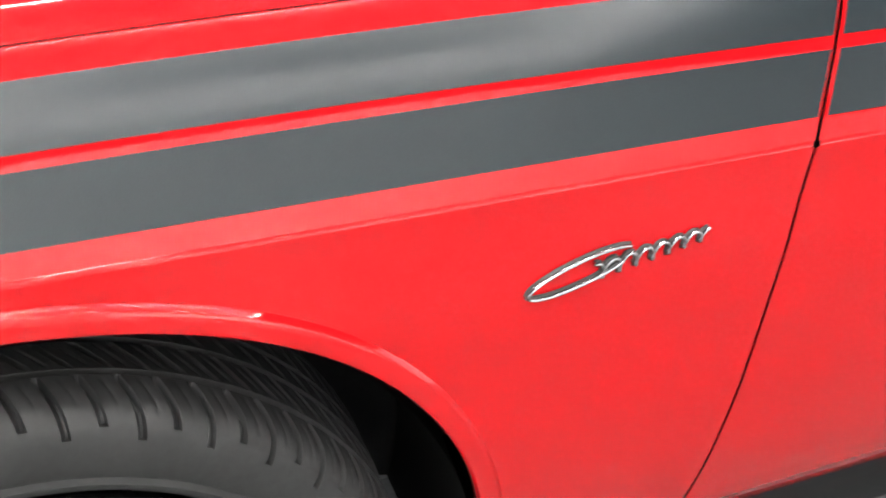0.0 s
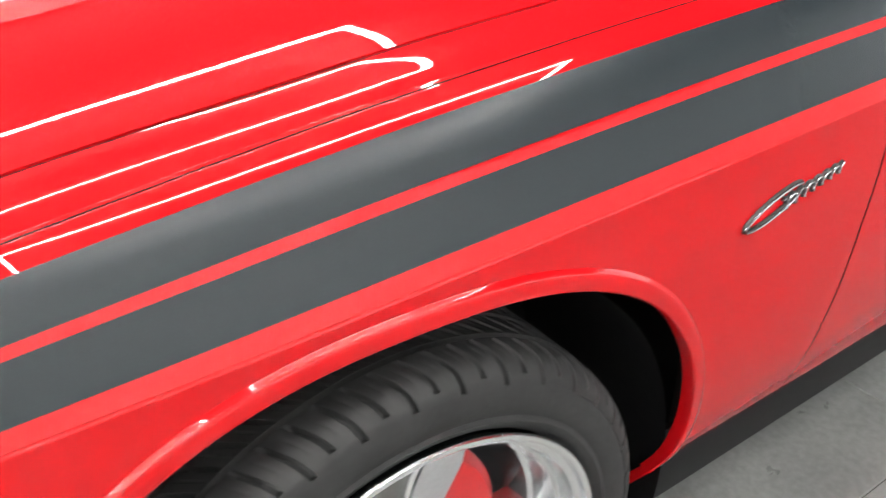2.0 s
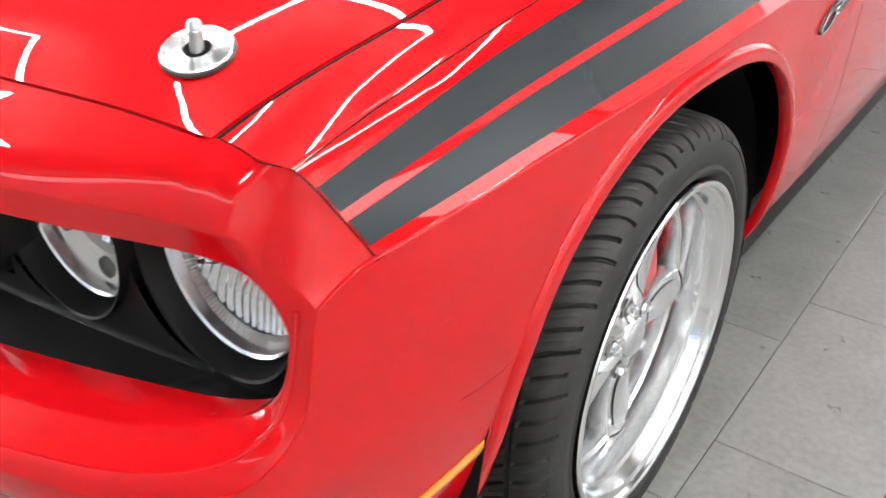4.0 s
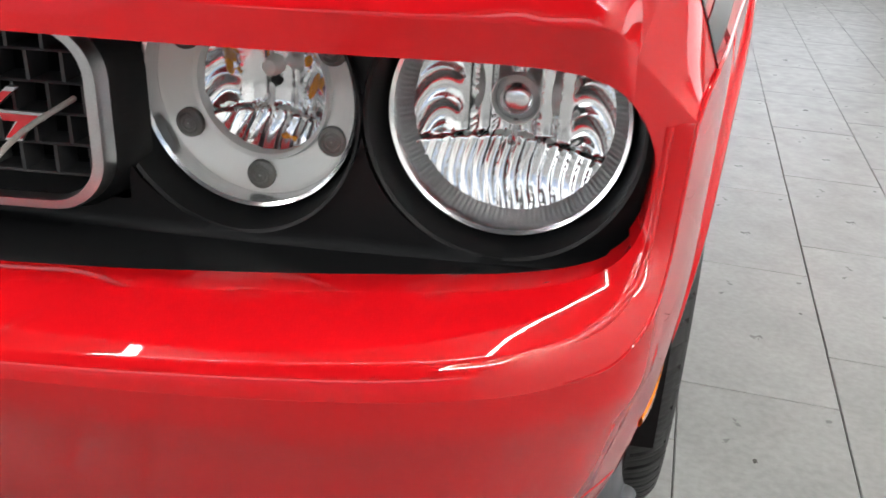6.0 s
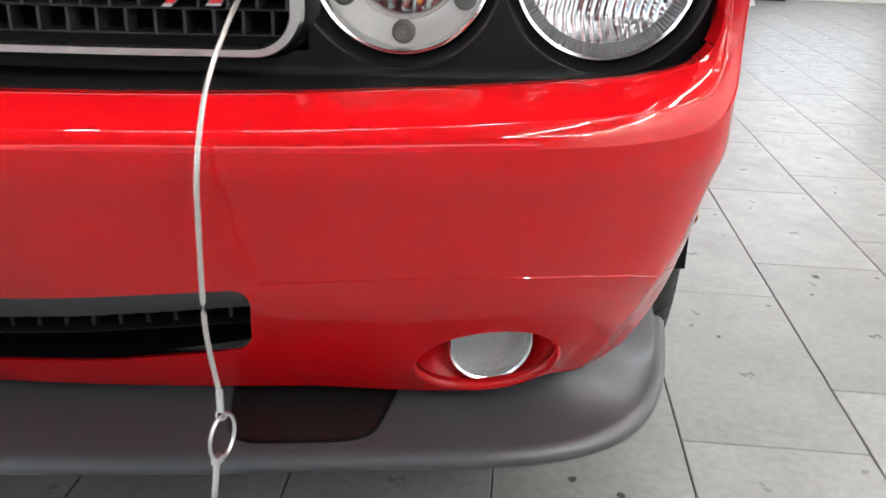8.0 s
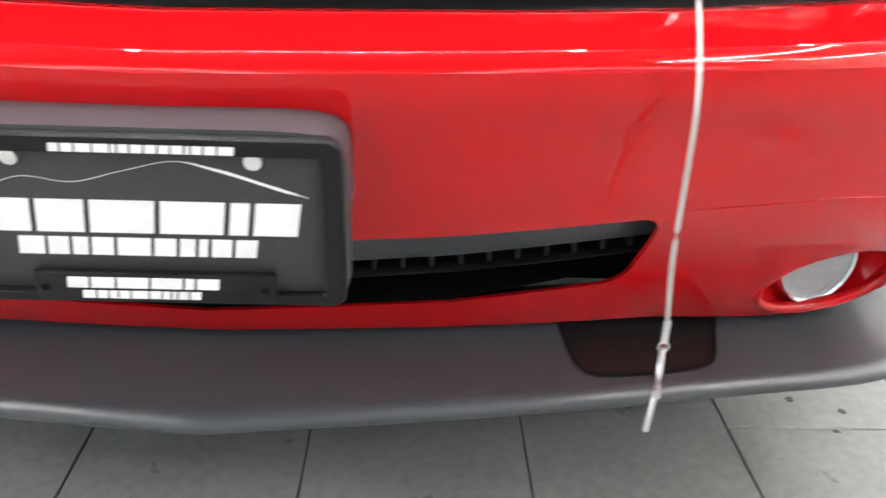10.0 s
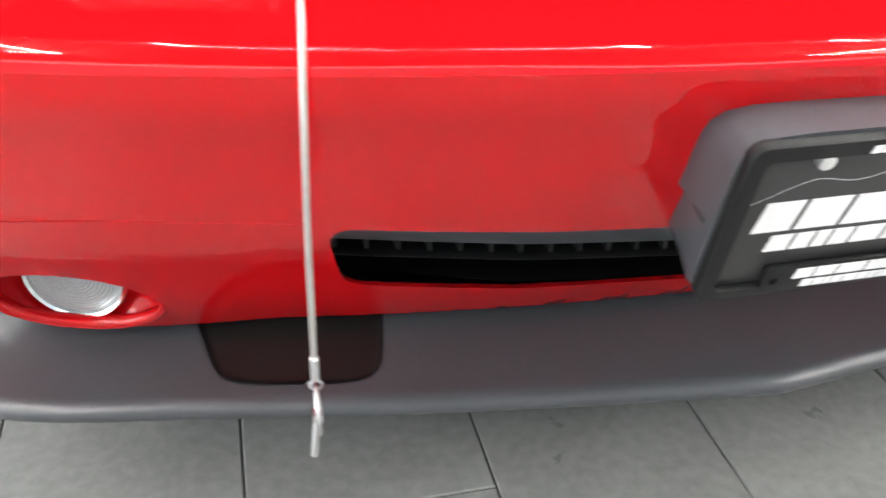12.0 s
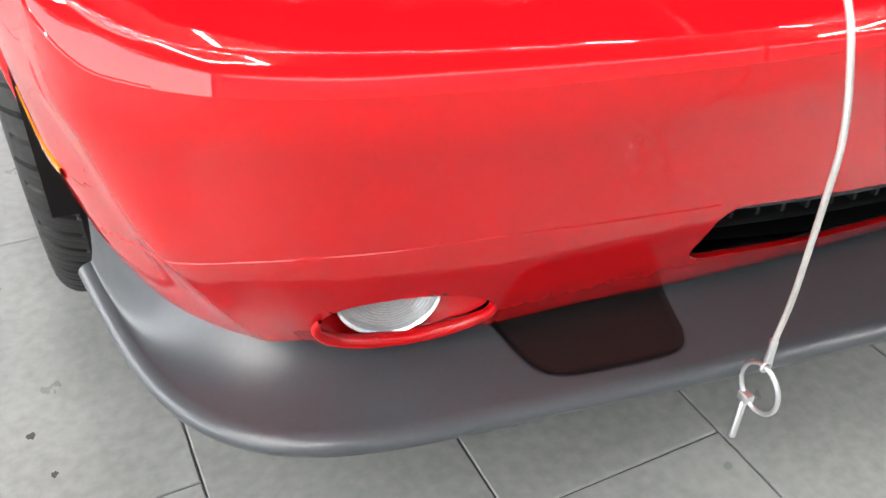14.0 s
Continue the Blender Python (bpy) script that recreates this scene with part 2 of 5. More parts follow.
# dark raised lettering of a dealer over that window, as plain blocks
sign = empty("wall_sign", "row of dark plain blocks fixed to the white wall", "sign", at=(X1, 2.3, 2.95))
for k, wide in enumerate((.9, 1, 1.3, 1.3, .35, .9, 0, .9, 1, .85, .95, 1.3, .95, .85, .35, .8, .9)):
    if wide:
        y0 = -2.3 + .285 * k
        part("sign_block", box_mesh(-.03, y0, -.16, -.002, y0 + .2 * wide, .16, .004), TRIMBLACK, sign)
for nm, x0, y0, x1, y1 in (("wall_left", X0 - 0.2, Y0, X0, Y1),):
    bm = box_mesh(x0, y0, 0, x1, y1, 0.35)
    box_mesh(x0, y0, 3.15, x1, y1, HEIGHT, bm=bm)
    tagged(part(nm, bm, WALLPAINT, smooth=False), "white wall with a long glazed opening", "wall", kind="structure")
tagged(part("ceiling", box_mesh(X0, Y0, HEIGHT, X1, Y1, HEIGHT + 0.2), CEILING, smooth=False), "dark grey painted showroom ceiling", "ceiling", kind="structure")


def led_frame(cx, cy, sx, sy, w=0.035):
    """A rectangle of light tubes hung under the ceiling."""
    t = empty("led_frame_light", "rectangular white light-tube frame under the ceiling", "ceiling light", "light frames", at=(cx, cy, 3.3))
    for x0, y0, x1, y1 in ((-sx, -sy, sx, -sy + w), (-sx, sy - w, sx, sy), (-sx, -sy + w, -sx + w, sy - w), (sx - w, -sy + w, sx, sy - w)):
        part("tube", box_mesh(x0, y0, -0.02, x1, y1, 0.02), TUBE, t, smooth=False)
    for sx_ in (-1, 1):
        for sy_ in (-1, 1):
            part("hanger", box_mesh(sx_ * sx * 0.8 - 0.004, sy_ * (sy - w / 2) - 0.004, 0.021, sx_ * sx * 0.8 + 0.004, sy_ * (sy - w / 2) + 0.004, 0.3), BRUSHED, t, smooth=False)
    return t


# second and third frames are unseen, added to light the floor beside the nose
for cx, cy, sx, sy, w in ((0.03, 0.20, 0.97, 1.05, .035), (-3.3, -2.2, 0.75, 1.35, .035), (3.2, -2.7, 0.75, 1.35, .016), (2.65, 0.8, 0.65, 1.35, .013)):
    led_frame(cx, cy, sx, sy, w)
# ---------------------------------------------------------------- car: body lines
car = empty("car", "bright red two-door muscle coupe with black side stripes", "car")

AX, AZ, AR = -0.020, 0.36, 0.452     # front wheel opening and the liner behind it
ARCH = ((.450, 2.5), (.410, 2.45))    # half width and squareness towards the door and towards the nose
ARCH_H = .442
REAR = 2.946                         # wheelbase

# outer edge of the body seen from above, from the middle of the nose round the corner to the tail: x, y, crease height, lower edge
BELT = [(0, -.936, .606, .286), (.25, -.924, .610, .290), (.5, -.896, .6135, .296), (.68, -.861, .6165, .282), (.79, -.822, .618, .298),
        (.862, -.771, .624, .303), (.889, -.731, .650, .307), (.895, -.701, .688, .308), (.898, -.682, .779, .309), (.909, -.615, .804, .322), (.924, -.46, .813, .340),
        (.944, -.25, .828, .33), (.957, 0, .841, .33), (.963, .4, .855, .332), (.966, .75, .867, .334), (.966, 1.4, .886, .336), (.966, 2.1, .91, .338), (.966, 2.52, .925, .34)]
chord = np.r_[0, np.cumsum([math.dist(a[:2], b[:2]) for a, b in zip(BELT, BELT[1:])])]
belt_plan = spline(chord, [b[:2] for b in BELT])
belt_rise = rising(chord, [b[2] for b in BELT])
belt_line = lambda s: (*belt_plan(s), belt_rise(s))
belt_low = lambda s: float(np.interp(s, chord, [b[3] for b in BELT]))
S_END = chord[-1]
BELT_N = 4000
belt_table = [tuple(float(v) for v in belt_line(S_END * k / BELT_N)) for k in range(BELT_N + 1)]
belt_low_table = [belt_low(S_END * k / BELT_N) for k in range(BELT_N + 1)]


def belt_line(s):
    u = min(max(s / S_END, 0), 1) * BELT_N
    k = min(int(u), BELT_N - 1)
    f = u - k
    return tuple(a + (b - a) * f for a, b in zip(belt_table[k], belt_table[k + 1]))


def belt_low(s):
    return belt_low_table[int(min(max(s / S_END, 0), 1) * BELT_N)]


def broken(z, ts, vs):
    """A value between the bends of a broken line."""
    for k in range(len(ts) - 1):
        if z < ts[k + 1] or k == len(ts) - 2:
            f = min(max((z - ts[k]) / (ts[k + 1] - ts[k]), 0), 1)
            return vs[k] + (vs[k + 1] - vs[k]) * f


def belt_frame(s):
    p, a, b = belt_line(s), belt_line(min(s + .004, S_END)), belt_line(max(s - .004, 0))
    dx, dy = a[0] - b[0], a[1] - b[1]
    if s < .004:
        dy = 0
    d = math.hypot(dx, dy)
    return p, (dy / d, -dx / d)            # outward: to -y on the nose, to +x on the flank


FRONT_OFF = ([.24, .27, .30, .35, .40, .46, .55, .60, .64, .9], [.20, .178, .153, .115, .083, .048, .016, .0, .0, .0])
SIDE_OFF = ([.24, .30, .34, .40, .50, .62, .75, .83, .95], [.102, .069, .049, .027, .006, -.004, -.005, -.001, 0])
SILL_OFF = ([.24, .30, .34, .40, .50, .62, .75, .83, .95], [.125, .085, .058, .028, .006, -.004, -.005, -.001, 0])


def section(zs, offs):
    """A smooth upright section, read from a fine table."""
    line, z0, z1 = rising(zs, offs), zs[0], zs[-1]
    table = [line(z0 + (z1 - z0) * k / 600) for k in range(601)]
    return lambda z: table[int(min(max((z - z0) / (z1 - z0), 0), 1) * 600)]


front_off, side_off, sill_off = section(*FRONT_OFF), section(*SIDE_OFF), section(*SILL_OFF)


def belt_point(s, z, out=0.0):
    """A point of the flank or bumper at arc length s and height z."""
    p = belt_line(s)
    a, b = belt_line(min(s + .10, S_END)), belt_line(abs(s - .10))
    dx, dy = a[0] - math.copysign(b[0], s - .10), a[1] - b[1]
    d = math.hypot(dx, dy)
    n = (dy / d, -dx / d)
    w = step01(p[1], -.80, -.55)
    off = (1 - w) * (1 - .04 * step01(p[0], .48, .66)) * front_off(z)
    if w > 0:
        v = step01(p[1], .15, .50)
        off += w * ((1 - v) * side_off(z) + v * sill_off(z))
    off -= out
    return Vector((p[0] - n[0] * off, p[1] - n[1] * off, z))


def search(value, axis, lo, hi):
    for _ in range(22):
        mid = (lo + hi) / 2
        if belt_line(mid)[axis] < value:
            lo = mid
        else:
            hi = mid
    return lo


def s_of_y(y):
    return search(y, 1, chord[5], S_END)


def s_of_x(x):
    return search(x, 0, 0.0, chord[8])


GAP = lambda z: .735 + (z - .862) * (.10 if z < .862 else .45)      # front edge of the door
S_GAP = s_of_y(.735)

# --- shoulder between crease and fender crest, fender top, hood edge
crest_curve = spline([-.72, -.66, -.56, -.44, -.32, -.2, -.08, .04, .16, .28, .4, .75, 1.4, 2.6], [.877, .891, .911, .931, .948, .962, .975, .986, .995, 1.003, 1.010, 1.026, 1.048, 1.086])
edge_curve = spline([-.74, -.68, -.56, -.44, -.32, -.2, -.08, .04, .16, .28, .4, .85], [.884, .902, .933, .955, .972, .985, .996, 1.007, 1.016, 1.023, 1.029, 1.046])
crest_z = lambda y: float(crest_curve(y))
edge_z = lambda y: float(edge_curve(y))
edge_x = lambda y: .820 - .017 * step01(-y, .45, .68)


def crease_at(y):
    return belt_line(s_of_y(y))


def crest_x(y):
    return .868


def skew(y, h):
    return h * (-.046 + .116 * min((y + .62) / 1.35, 1.0))


def shoulder(y, h, out=0.0):
    """h 0 at the crease, 1 at the crest, 2 at the hood's edge."""
    c = crease_at(y)
    yy = y + skew(y, min(h, 1.3))
    if h <= 1:
        g = .80 * h + .20 * h ** 5
        yc = y + skew(y, 1)
        p = Vector((c[0] + (crest_x(yc) - c[0]) * g, yy, c[2] + (crest_z(yc) - c[2]) * (h - .10 * max(h - .85, 0))))
    else:
        f = h - 1
        zc = crest_z(yy) - .0015
        p = Vector((crest_x(yy) - .004 + (edge_x(yy) + .004 - crest_x(yy)) * f, yy, zc + (edge_z(yy) - zc) * f + .004 * math.sin(math.pi * min(f, 1))))
    if out:
        p = p + Vector((.75, 0, .66)) * out
    return p


def mirror_rows(rows, side):
    return [[Vector((side * p.x, p.y, p.z)) for p in row] for row in rows]


# ---------------------------------------------------------------- car: openings of the bumper
INT_TOP = lambda x: .434 + .056 * abs(x) + .04 * max(abs(x) - .25, 0)
INT_LOW = lambda x: .328 + .062 * abs(x) + .11 * max(abs(x) - .25, 0)


def intake_field(x, z):
    x = abs(x)
    d = max(z - INT_TOP(x), INT_LOW(x) - z)
    end = x - (.418 + .20 * max(z - .352, -.02))
    q = (max(d + .022, 0), max(end + .022, 0))
    return math.hypot(*q) + min(max(d + .022, end + .022), 0) - .022


FOG_C, FOG_R = (.664, .350), (.076, .049)


def fog_field(x, z):
    k = math.hypot((abs(x) - FOG_C[0]) / FOG_R[0], (z - FOG_C[1] - .10 * (abs(x) - FOG_C[0])) / FOG_R[1])
    return (k - 1) * .045


def bumper_field(x, z):
    return min(intake_field(x, z), fog_field(x, z))


def snap(x, z, field, h=.0045):
    for _ in range(3):
        d = field(x, z)
        gx = (field(x + 1e-4, z) - field(x - 1e-4, z)) / 2e-4
        gz = (field(x, z + 1e-4) - field(x, z - 1e-4)) / 2e-4
        k = d / max(gx * gx + gz * gz, 1e-6)
        x, z = x - k * gx, z - k * gz
    return x, z


# ---------------------------------------------------------------- car: panels
Z_STEPS = 46


def flank_rows(s0, s1, step, side, slant=False):
    n = max(2, int((s1 - s0) / step))
    rows, info = [], []
    for k in range(n + 1):
        s = s0 + (s1 - s0) * k / n
        top, low = belt_line(s)[2] - .0025 * step01(s, chord[8] + .02, chord[8] + .06), belt_low(s)
        row, ir = [], []
        for j in range(Z_STEPS + 1):
            z = low + (top - low) * (j / Z_STEPS) ** .9
            ss = s
            if slant:
                ss = s + (GAP(z) - .735) * step01(belt_line(s)[1], .45, .735) * (1 if s1 <= S_GAP + .01 else 1 - step01(s, S_GAP, S_GAP + .3))
            y = belt_line(ss)[1]
            ir.append((ss, z))
            row.append(belt_point(ss, z))
        rows.append(row)
        info.append(ir)
    return rows, info


def cut_sheet(rows, info, field, side, cell, to_uv, from_uv):
    """Quads through rows, with the region field < 0 left out and the rim drawn onto its edge."""
    bm = bmesh.new()
    vs, inside = [], []
    for row, ir in zip(rows, info):
        vr, nr = [], []
        for p, i in zip(row, ir):
            u, v = to_uv(p, i)
            d = field(u, v)
            if abs(d) < cell:
                u2, v2 = snap(u, v, field)
                p = from_uv(u2, v2, p, i)
                d = 0
            vr.append(bm.verts.new((side * p.x, p.y, p.z)))
            nr.append(d < 0)
        vs.append(vr)
        inside.append(nr)
    for a in range(len(vs) - 1):
        for b in range(len(vs[0]) - 1):
            c = ((a, b), (a, b + 1), (a + 1, b + 1), (a + 1, b))
            if not any(inside[i][j] for i, j in c):
                bm.faces.new([vs[i][j] for i, j in c])
    loose = [v for v in bm.verts if not v.link_faces]
    bmesh.ops.delete(bm, geom=loose, context="VERTS")
    return bm


def rim_return(bm, test, shift):
    """Folds the edge of an opening inwards."""
    es = [e for e in bm.edges if e.is_boundary and all(test(v.co) for v in e.verts)]
    r = bmesh.ops.extrude_edge_only(bm, edges=es)
    for v in [g for g in r["geom"] if isinstance(g, bmesh.types.BMVert)]:
        v.co += shift(v.co)


def arch_field(y, z):
    w, e = ARCH[0] if y > AX else ARCH[1]
    if z < AZ:
        return abs(y - AX) - w
    return (((abs(y - AX) / w) ** e + ((z - AZ) / ARCH_H) ** e) ** (1 / e) - 1) * .41


def make_flank(side):
    # bumper: from the middle to just ahead of the wheel
    s_seam = s_of_y(-.60)
    rows, info = flank_rows(0, s_seam, .0055, side)
    bm = cut_sheet(rows, info, bumper_field, side, .0062,
                   lambda p, i: (p.x, p.z), lambda u, v, p, i: belt_point(s_of_x(0) + i[0] + (u - p.x) * .97, v))
    mid = lambda c: bumper_field(abs(c.x), c.z) < .004 and c.y < -.55
    rim_return(bm, mid, lambda c: Vector((0, .010, -.002)))
    part("bumper_half", bm, PAINT, car, "glossy red bumper cover")
    # fender with the wheel opening
    rows, info = flank_rows(s_seam, S_GAP, .0095, side, slant=True)
    s_from = lambda y: s_of_y(y)
    bm = cut_sheet(rows, info, arch_field, side, .0065,
                   lambda p, i: (belt_line(i[0])[1], p.z), lambda u, v, p, i: belt_point(s_of_y(u), v))
    rim = lambda c: abs(arch_field(c.y, c.z)) < .006 and c.y < .55
    rim_return(bm, rim, lambda c: Vector((-side * .015, 0, 0)))
    # edge at the door turned in
    rim_return(bm, lambda c: abs(c.y - GAP(c.z)) < .006, lambda c: Vector((-side * .02, 0, 0)))
    part("fender", bm, PAINT, car, "glossy red front fender")
    # door and what follows
    rows, info = flank_rows(S_GAP + .0035, S_END, .02, side, slant=True)
    bm = grid_mesh(mirror_rows(rows, side))
    part("door", bm, PAINT, car, "glossy red door")


def make_shoulder(side):
    hs = [.018, .03] + [.06 + .04 * k for k in range(21)] + [.9, .93, .96, .985, 1.0, 1.01, 1.03, 1.1, 1.3, 1.5, 1.7, 1.9, 1.985, 2.0]
    ys = [-.62 + .02 * k for k in range(67)] + [.7125, .735]
    rows = [[shoulder(y, h) for h in hs] for y in ys]
    bm = grid_mesh(mirror_rows(rows, side))
    part("fender_top", bm, PAINT, car, "glossy red fender shoulder")
    ys = [.740, .76] + [.80 + .05 * k for k in range(35)]
    rows = [[shoulder(y, h) for h in hs[:-4]] for y in ys]
    part("door_top", grid_mesh(mirror_rows(rows, side)), PAINT, car, "glossy red door shoulder")
    # the stripes narrow a little towards the nose
    for low0, low1, top0, top1 in ((.125, .139, .415, .477), (.525, .548, .793, .851)):
        for y0, y1 in ((-.619, .733), (.744, 2.4)):
            n = int((y1 - y0) / .02)
            rows = []
            for k in range(n + 1):
                y = y0 + (y1 - y0) * k / n
                w = step01(y, -.64, -.36)
                h0, h1 = low0 + (low1 - low0) * w, top0 + (top1 - top0) * w
                rows.append([shoulder(y, h0 + (h1 - h0) * j / 14, .0008) for j in range(15)])
            part("side_stripe", grid_mesh(mirror_rows(rows, side)), STRIPE, car, "satin dark grey vinyl stripe")


def make_arch_lip(side):
    """The rolled edge round the wheel opening."""
    rows = []
    for k in range(121):
        a = radians(-12 + 204 * k / 120)
        row = []
        for dr, out in ((-.001, -.012), (-.0012, .003), (.0005, .0055), (.003, .0064), (.011, .0062), (.018, .0054), (.020, .0042), (.0235, .0006), (.025, -.002)):
            c, n = math.cos(a), math.sin(a)
            w, e = ARCH[0] if c > 0 else ARCH[1]
            if n < 0:
                y, z = AX + math.copysign(w + dr, c), AZ + w * n
            else:
                r = ((abs(c) / w) ** e + (n / ARCH_H) ** e) ** (-1 / e) + dr
                y, z = AX + r * c, AZ + r * n
            s = s_of_y(y)
            z = min(z, belt_line(s)[2] - .004)
            p = belt_point(s, z, out)
            row.append(Vector((side * p.x, p.y, p.z)))
        rows.append(row)
    part("arch_lip", grid_mesh(rows), PAINT, car, "red rolled wheel arch edge")


both_sides(make_flank)
both_sides(make_arch_lip)
both_sides(make_shoulder)

# ---------------------------------------------------------------- car: nose
def bend(points):
    """A smooth line that keeps to its points without overshoot; runs over 0 .. len - 1."""
    p = np.array(points, float)
    d = np.diff(p, axis=0)
    m = np.zeros_like(p)
    m[0], m[-1] = d[0], d[-1]
    for k in range(1, len(p) - 1):
        same = d[k - 1] * d[k] > 0
        m[k] = np.where(same, 2 * d[k - 1] * d[k] / np.where(same, d[k - 1] + d[k], 1), 0)

    def at(u):
        k = int(min(max(u, 0), len(p) - 1.0001))
        t = u - k
        return (2 * t ** 3 - 3 * t ** 2 + 1) * p[k] + (t ** 3 - 2 * t ** 2 + t) * m[k] + (3 * t ** 2 - 2 * t ** 3) * p[k + 1] + (t ** 3 - t ** 2) * m[k + 1]
    return at


def eased(line, end, w=.55, n=500):
    """The same line with its small wobbles averaged away."""
    raw = np.array([line(end * k / n) for k in range(n + 1)])
    table = []
    for k in range(n + 1):
        r = int(min(w * n / end, k, n - k))
        wt = np.array([r + 1 - abs(j) for j in range(-r, r + 1)], float)
        table.append((raw[k - r:k + r + 1] * wt[:, None]).sum(axis=0) / wt.sum())
    table = np.array(table)

    def at(u):
        q = min(max(u / end, 0), .99999) * n
        k = int(q)
        return table[k] + (table[k + 1] - table[k]) * (q - k)
    return at


# edge of the lamp opening, from the middle below round the corner to the middle above
INNER = [(0, -.870, .640), (.3, -.853, .644), (.45, -.832, .647), (.6, -.799, .652), (.7, -.774, .657), (.80, -.747, .664), (.854, -.722, .677),
         (.874, -.704, .706), (.876, -.695, .747), (.866, -.697, .776), (.841, -.703, .802), (.79, -.720, .8135), (.6, -.783, .818), (.3, -.828, .819), (0, -.842, .819)]
inner_line = eased(bend(INNER), 14)
CORNER = 9
out_s = [s_of_x(x) for x in (0, .30, .455, .615, .72, .80)] + [chord[5] + .4 * (chord[6] - chord[5]), chord[6] + .6 * (chord[7] - chord[6]), chord[7] + .5 * (chord[8] - chord[7]), chord[8]]
# upper edge of the front facet over the lamps, and the seam behind the panel: up the end of the fender, then along the hood
brow_line = bend([(.853, -.696, .8215), (.836, -.7155, .8405), (.79, -.727, .8415), (.6, -.778, .8435), (.3, -.822, .848), (0, -.840, .850)])
front_edge = lambda h: shoulder(-.62, h) + Vector((0, -.0015, 0))
HOOD_FRONT = ((0, .30, .55, .70, .80), (-.742, -.731, -.709, -.690, -.682))
hood_front = lambda x: float(np.interp(abs(x), *HOOD_FRONT))
SEAM_H, STEP_H = .018, .023           # rise of the hood's middle at its front edge, and behind it
seam_z = lambda x: edge_z(hood_front(x)) - .001 + SEAM_H * (1 - min(abs(x) / .80, 1) ** 4)
back_line = bend([tuple(front_edge(1.0)), tuple(front_edge(1.5)), tuple(front_edge(2.0))] + [(x, hood_front(x) - .006, seam_z(x)) for x in (.6, .3, 0)])


# crease between the ledge and the narrow facet below it, turning up beside the lamps
FOLD = [(0, -.927, .621), (.3, -.911, .626), (.455, -.893, .629), (.615, -.866, .635), (.72, -.838, .639), (.808, -.801, .643), (.864, -.749, .658),
        (.878, -.716, .680), (.8815, -.697, .724), (.882, -.6895, .7775)]
fold_line = eased(bend(FOLD), 9)


out_line = eased(bend([(s,) for s in out_s]), CORNER)


def make_nose(side):
    rows = []
    for k in range(145):
        u = CORNER * k / 144
        a = np.array(inner_line(u))
        s = float(out_line(u)[0])
        b = np.array(belt_point(s, belt_line(s)[2]))
        c = np.array(fold_line(u))
        lift = .002 * (1 - step01(u, 4.5, 7))
        out = np.array(belt_frame(s)[1] + (1.0,)) * .7
        row = [Vector(b + (c - b) * f + out * .0016 * math.sin(math.pi * f)) for f in (0, .04, .15, .3, .45, .6, .75, .9)]
        row += [Vector(c + (a - c) * f) + Vector((0, 0, lift * math.sin(math.pi * f))) for f in (0, .03, .2, .4, .6, .8, .97, 1)]
        rows.append(row + [Vector(a + np.array((-.004 if u > 6.5 else 0, .035, -.003 if u < 6 else 0)))])
    part("bumper_ledge", grid_mesh(mirror_rows(rows, side)), PAINT, car, "glossy red bumper ledge below the lamps")
    # side facet: it carries the fender's shoulder on to the lamp opening
    end = np.array(belt_point(chord[8], belt_line(chord[8])[2]))
    crown = np.array(brow_line(0))
    rows = []
    cuts = [k / 20 for k in range(20)] + [.975, .99, 1.0]
    for u in cuts:
        a, b, c = np.array(inner_line(CORNER + .5 * u)), end + (crown - end) * u, np.array(front_edge(u))
        row = [Vector(a + np.array((0, .05, .0))), Vector(a)] + [Vector(a + (b - a) * f) for f in (.03, .35, .7, .97)] + [Vector(b)]
        rows.append(row + [Vector(b + (c - b) * f) + Vector((.003, -.001, .001)) * math.sin(math.pi * f) * math.sin(math.pi * u) for f in (.03, .1, .25, .4, .55, .7, .85, .95, 1)])
    # top of the panel, falling over its rounded front to the facet above the lamps
    n = 5 * 16
    for k in [.05, .1, .3] + list(range(1, n + 1)):
        u = 5 * k / n
        a = np.array(inner_line(CORNER + (.5 + .5 * u if u < 1 else u)))
        b, c = np.array(brow_line(u)), np.array(back_line(u))
        if u > 2:
            c += (np.array((c[0], hood_front(c[0]) - .006, seam_z(c[0]))) - c) * step01(u, 2, 2.15)
        row = [Vector(a + np.array((0, .05, .0))), Vector(a)] + [Vector(a + (b - a) * f) for f in (.03, .35, .7, .97)] + [Vector(b)]
        swell = .010 * step01(u, 0, 1.6)
        for f in (.03, .1, .25, .4, .55, .7, .85, .95, 1):
            q = b + (c - b) * f
            row.append(Vector(q) + Vector((0, -.3, .95)) * swell * math.sin(math.pi * f ** .85))
        rows.append(row)
    part("nose_panel", grid_mesh(mirror_rows(rows, side)), PAINT, car, "glossy red panel over the lamps")


both_sides(make_nose)


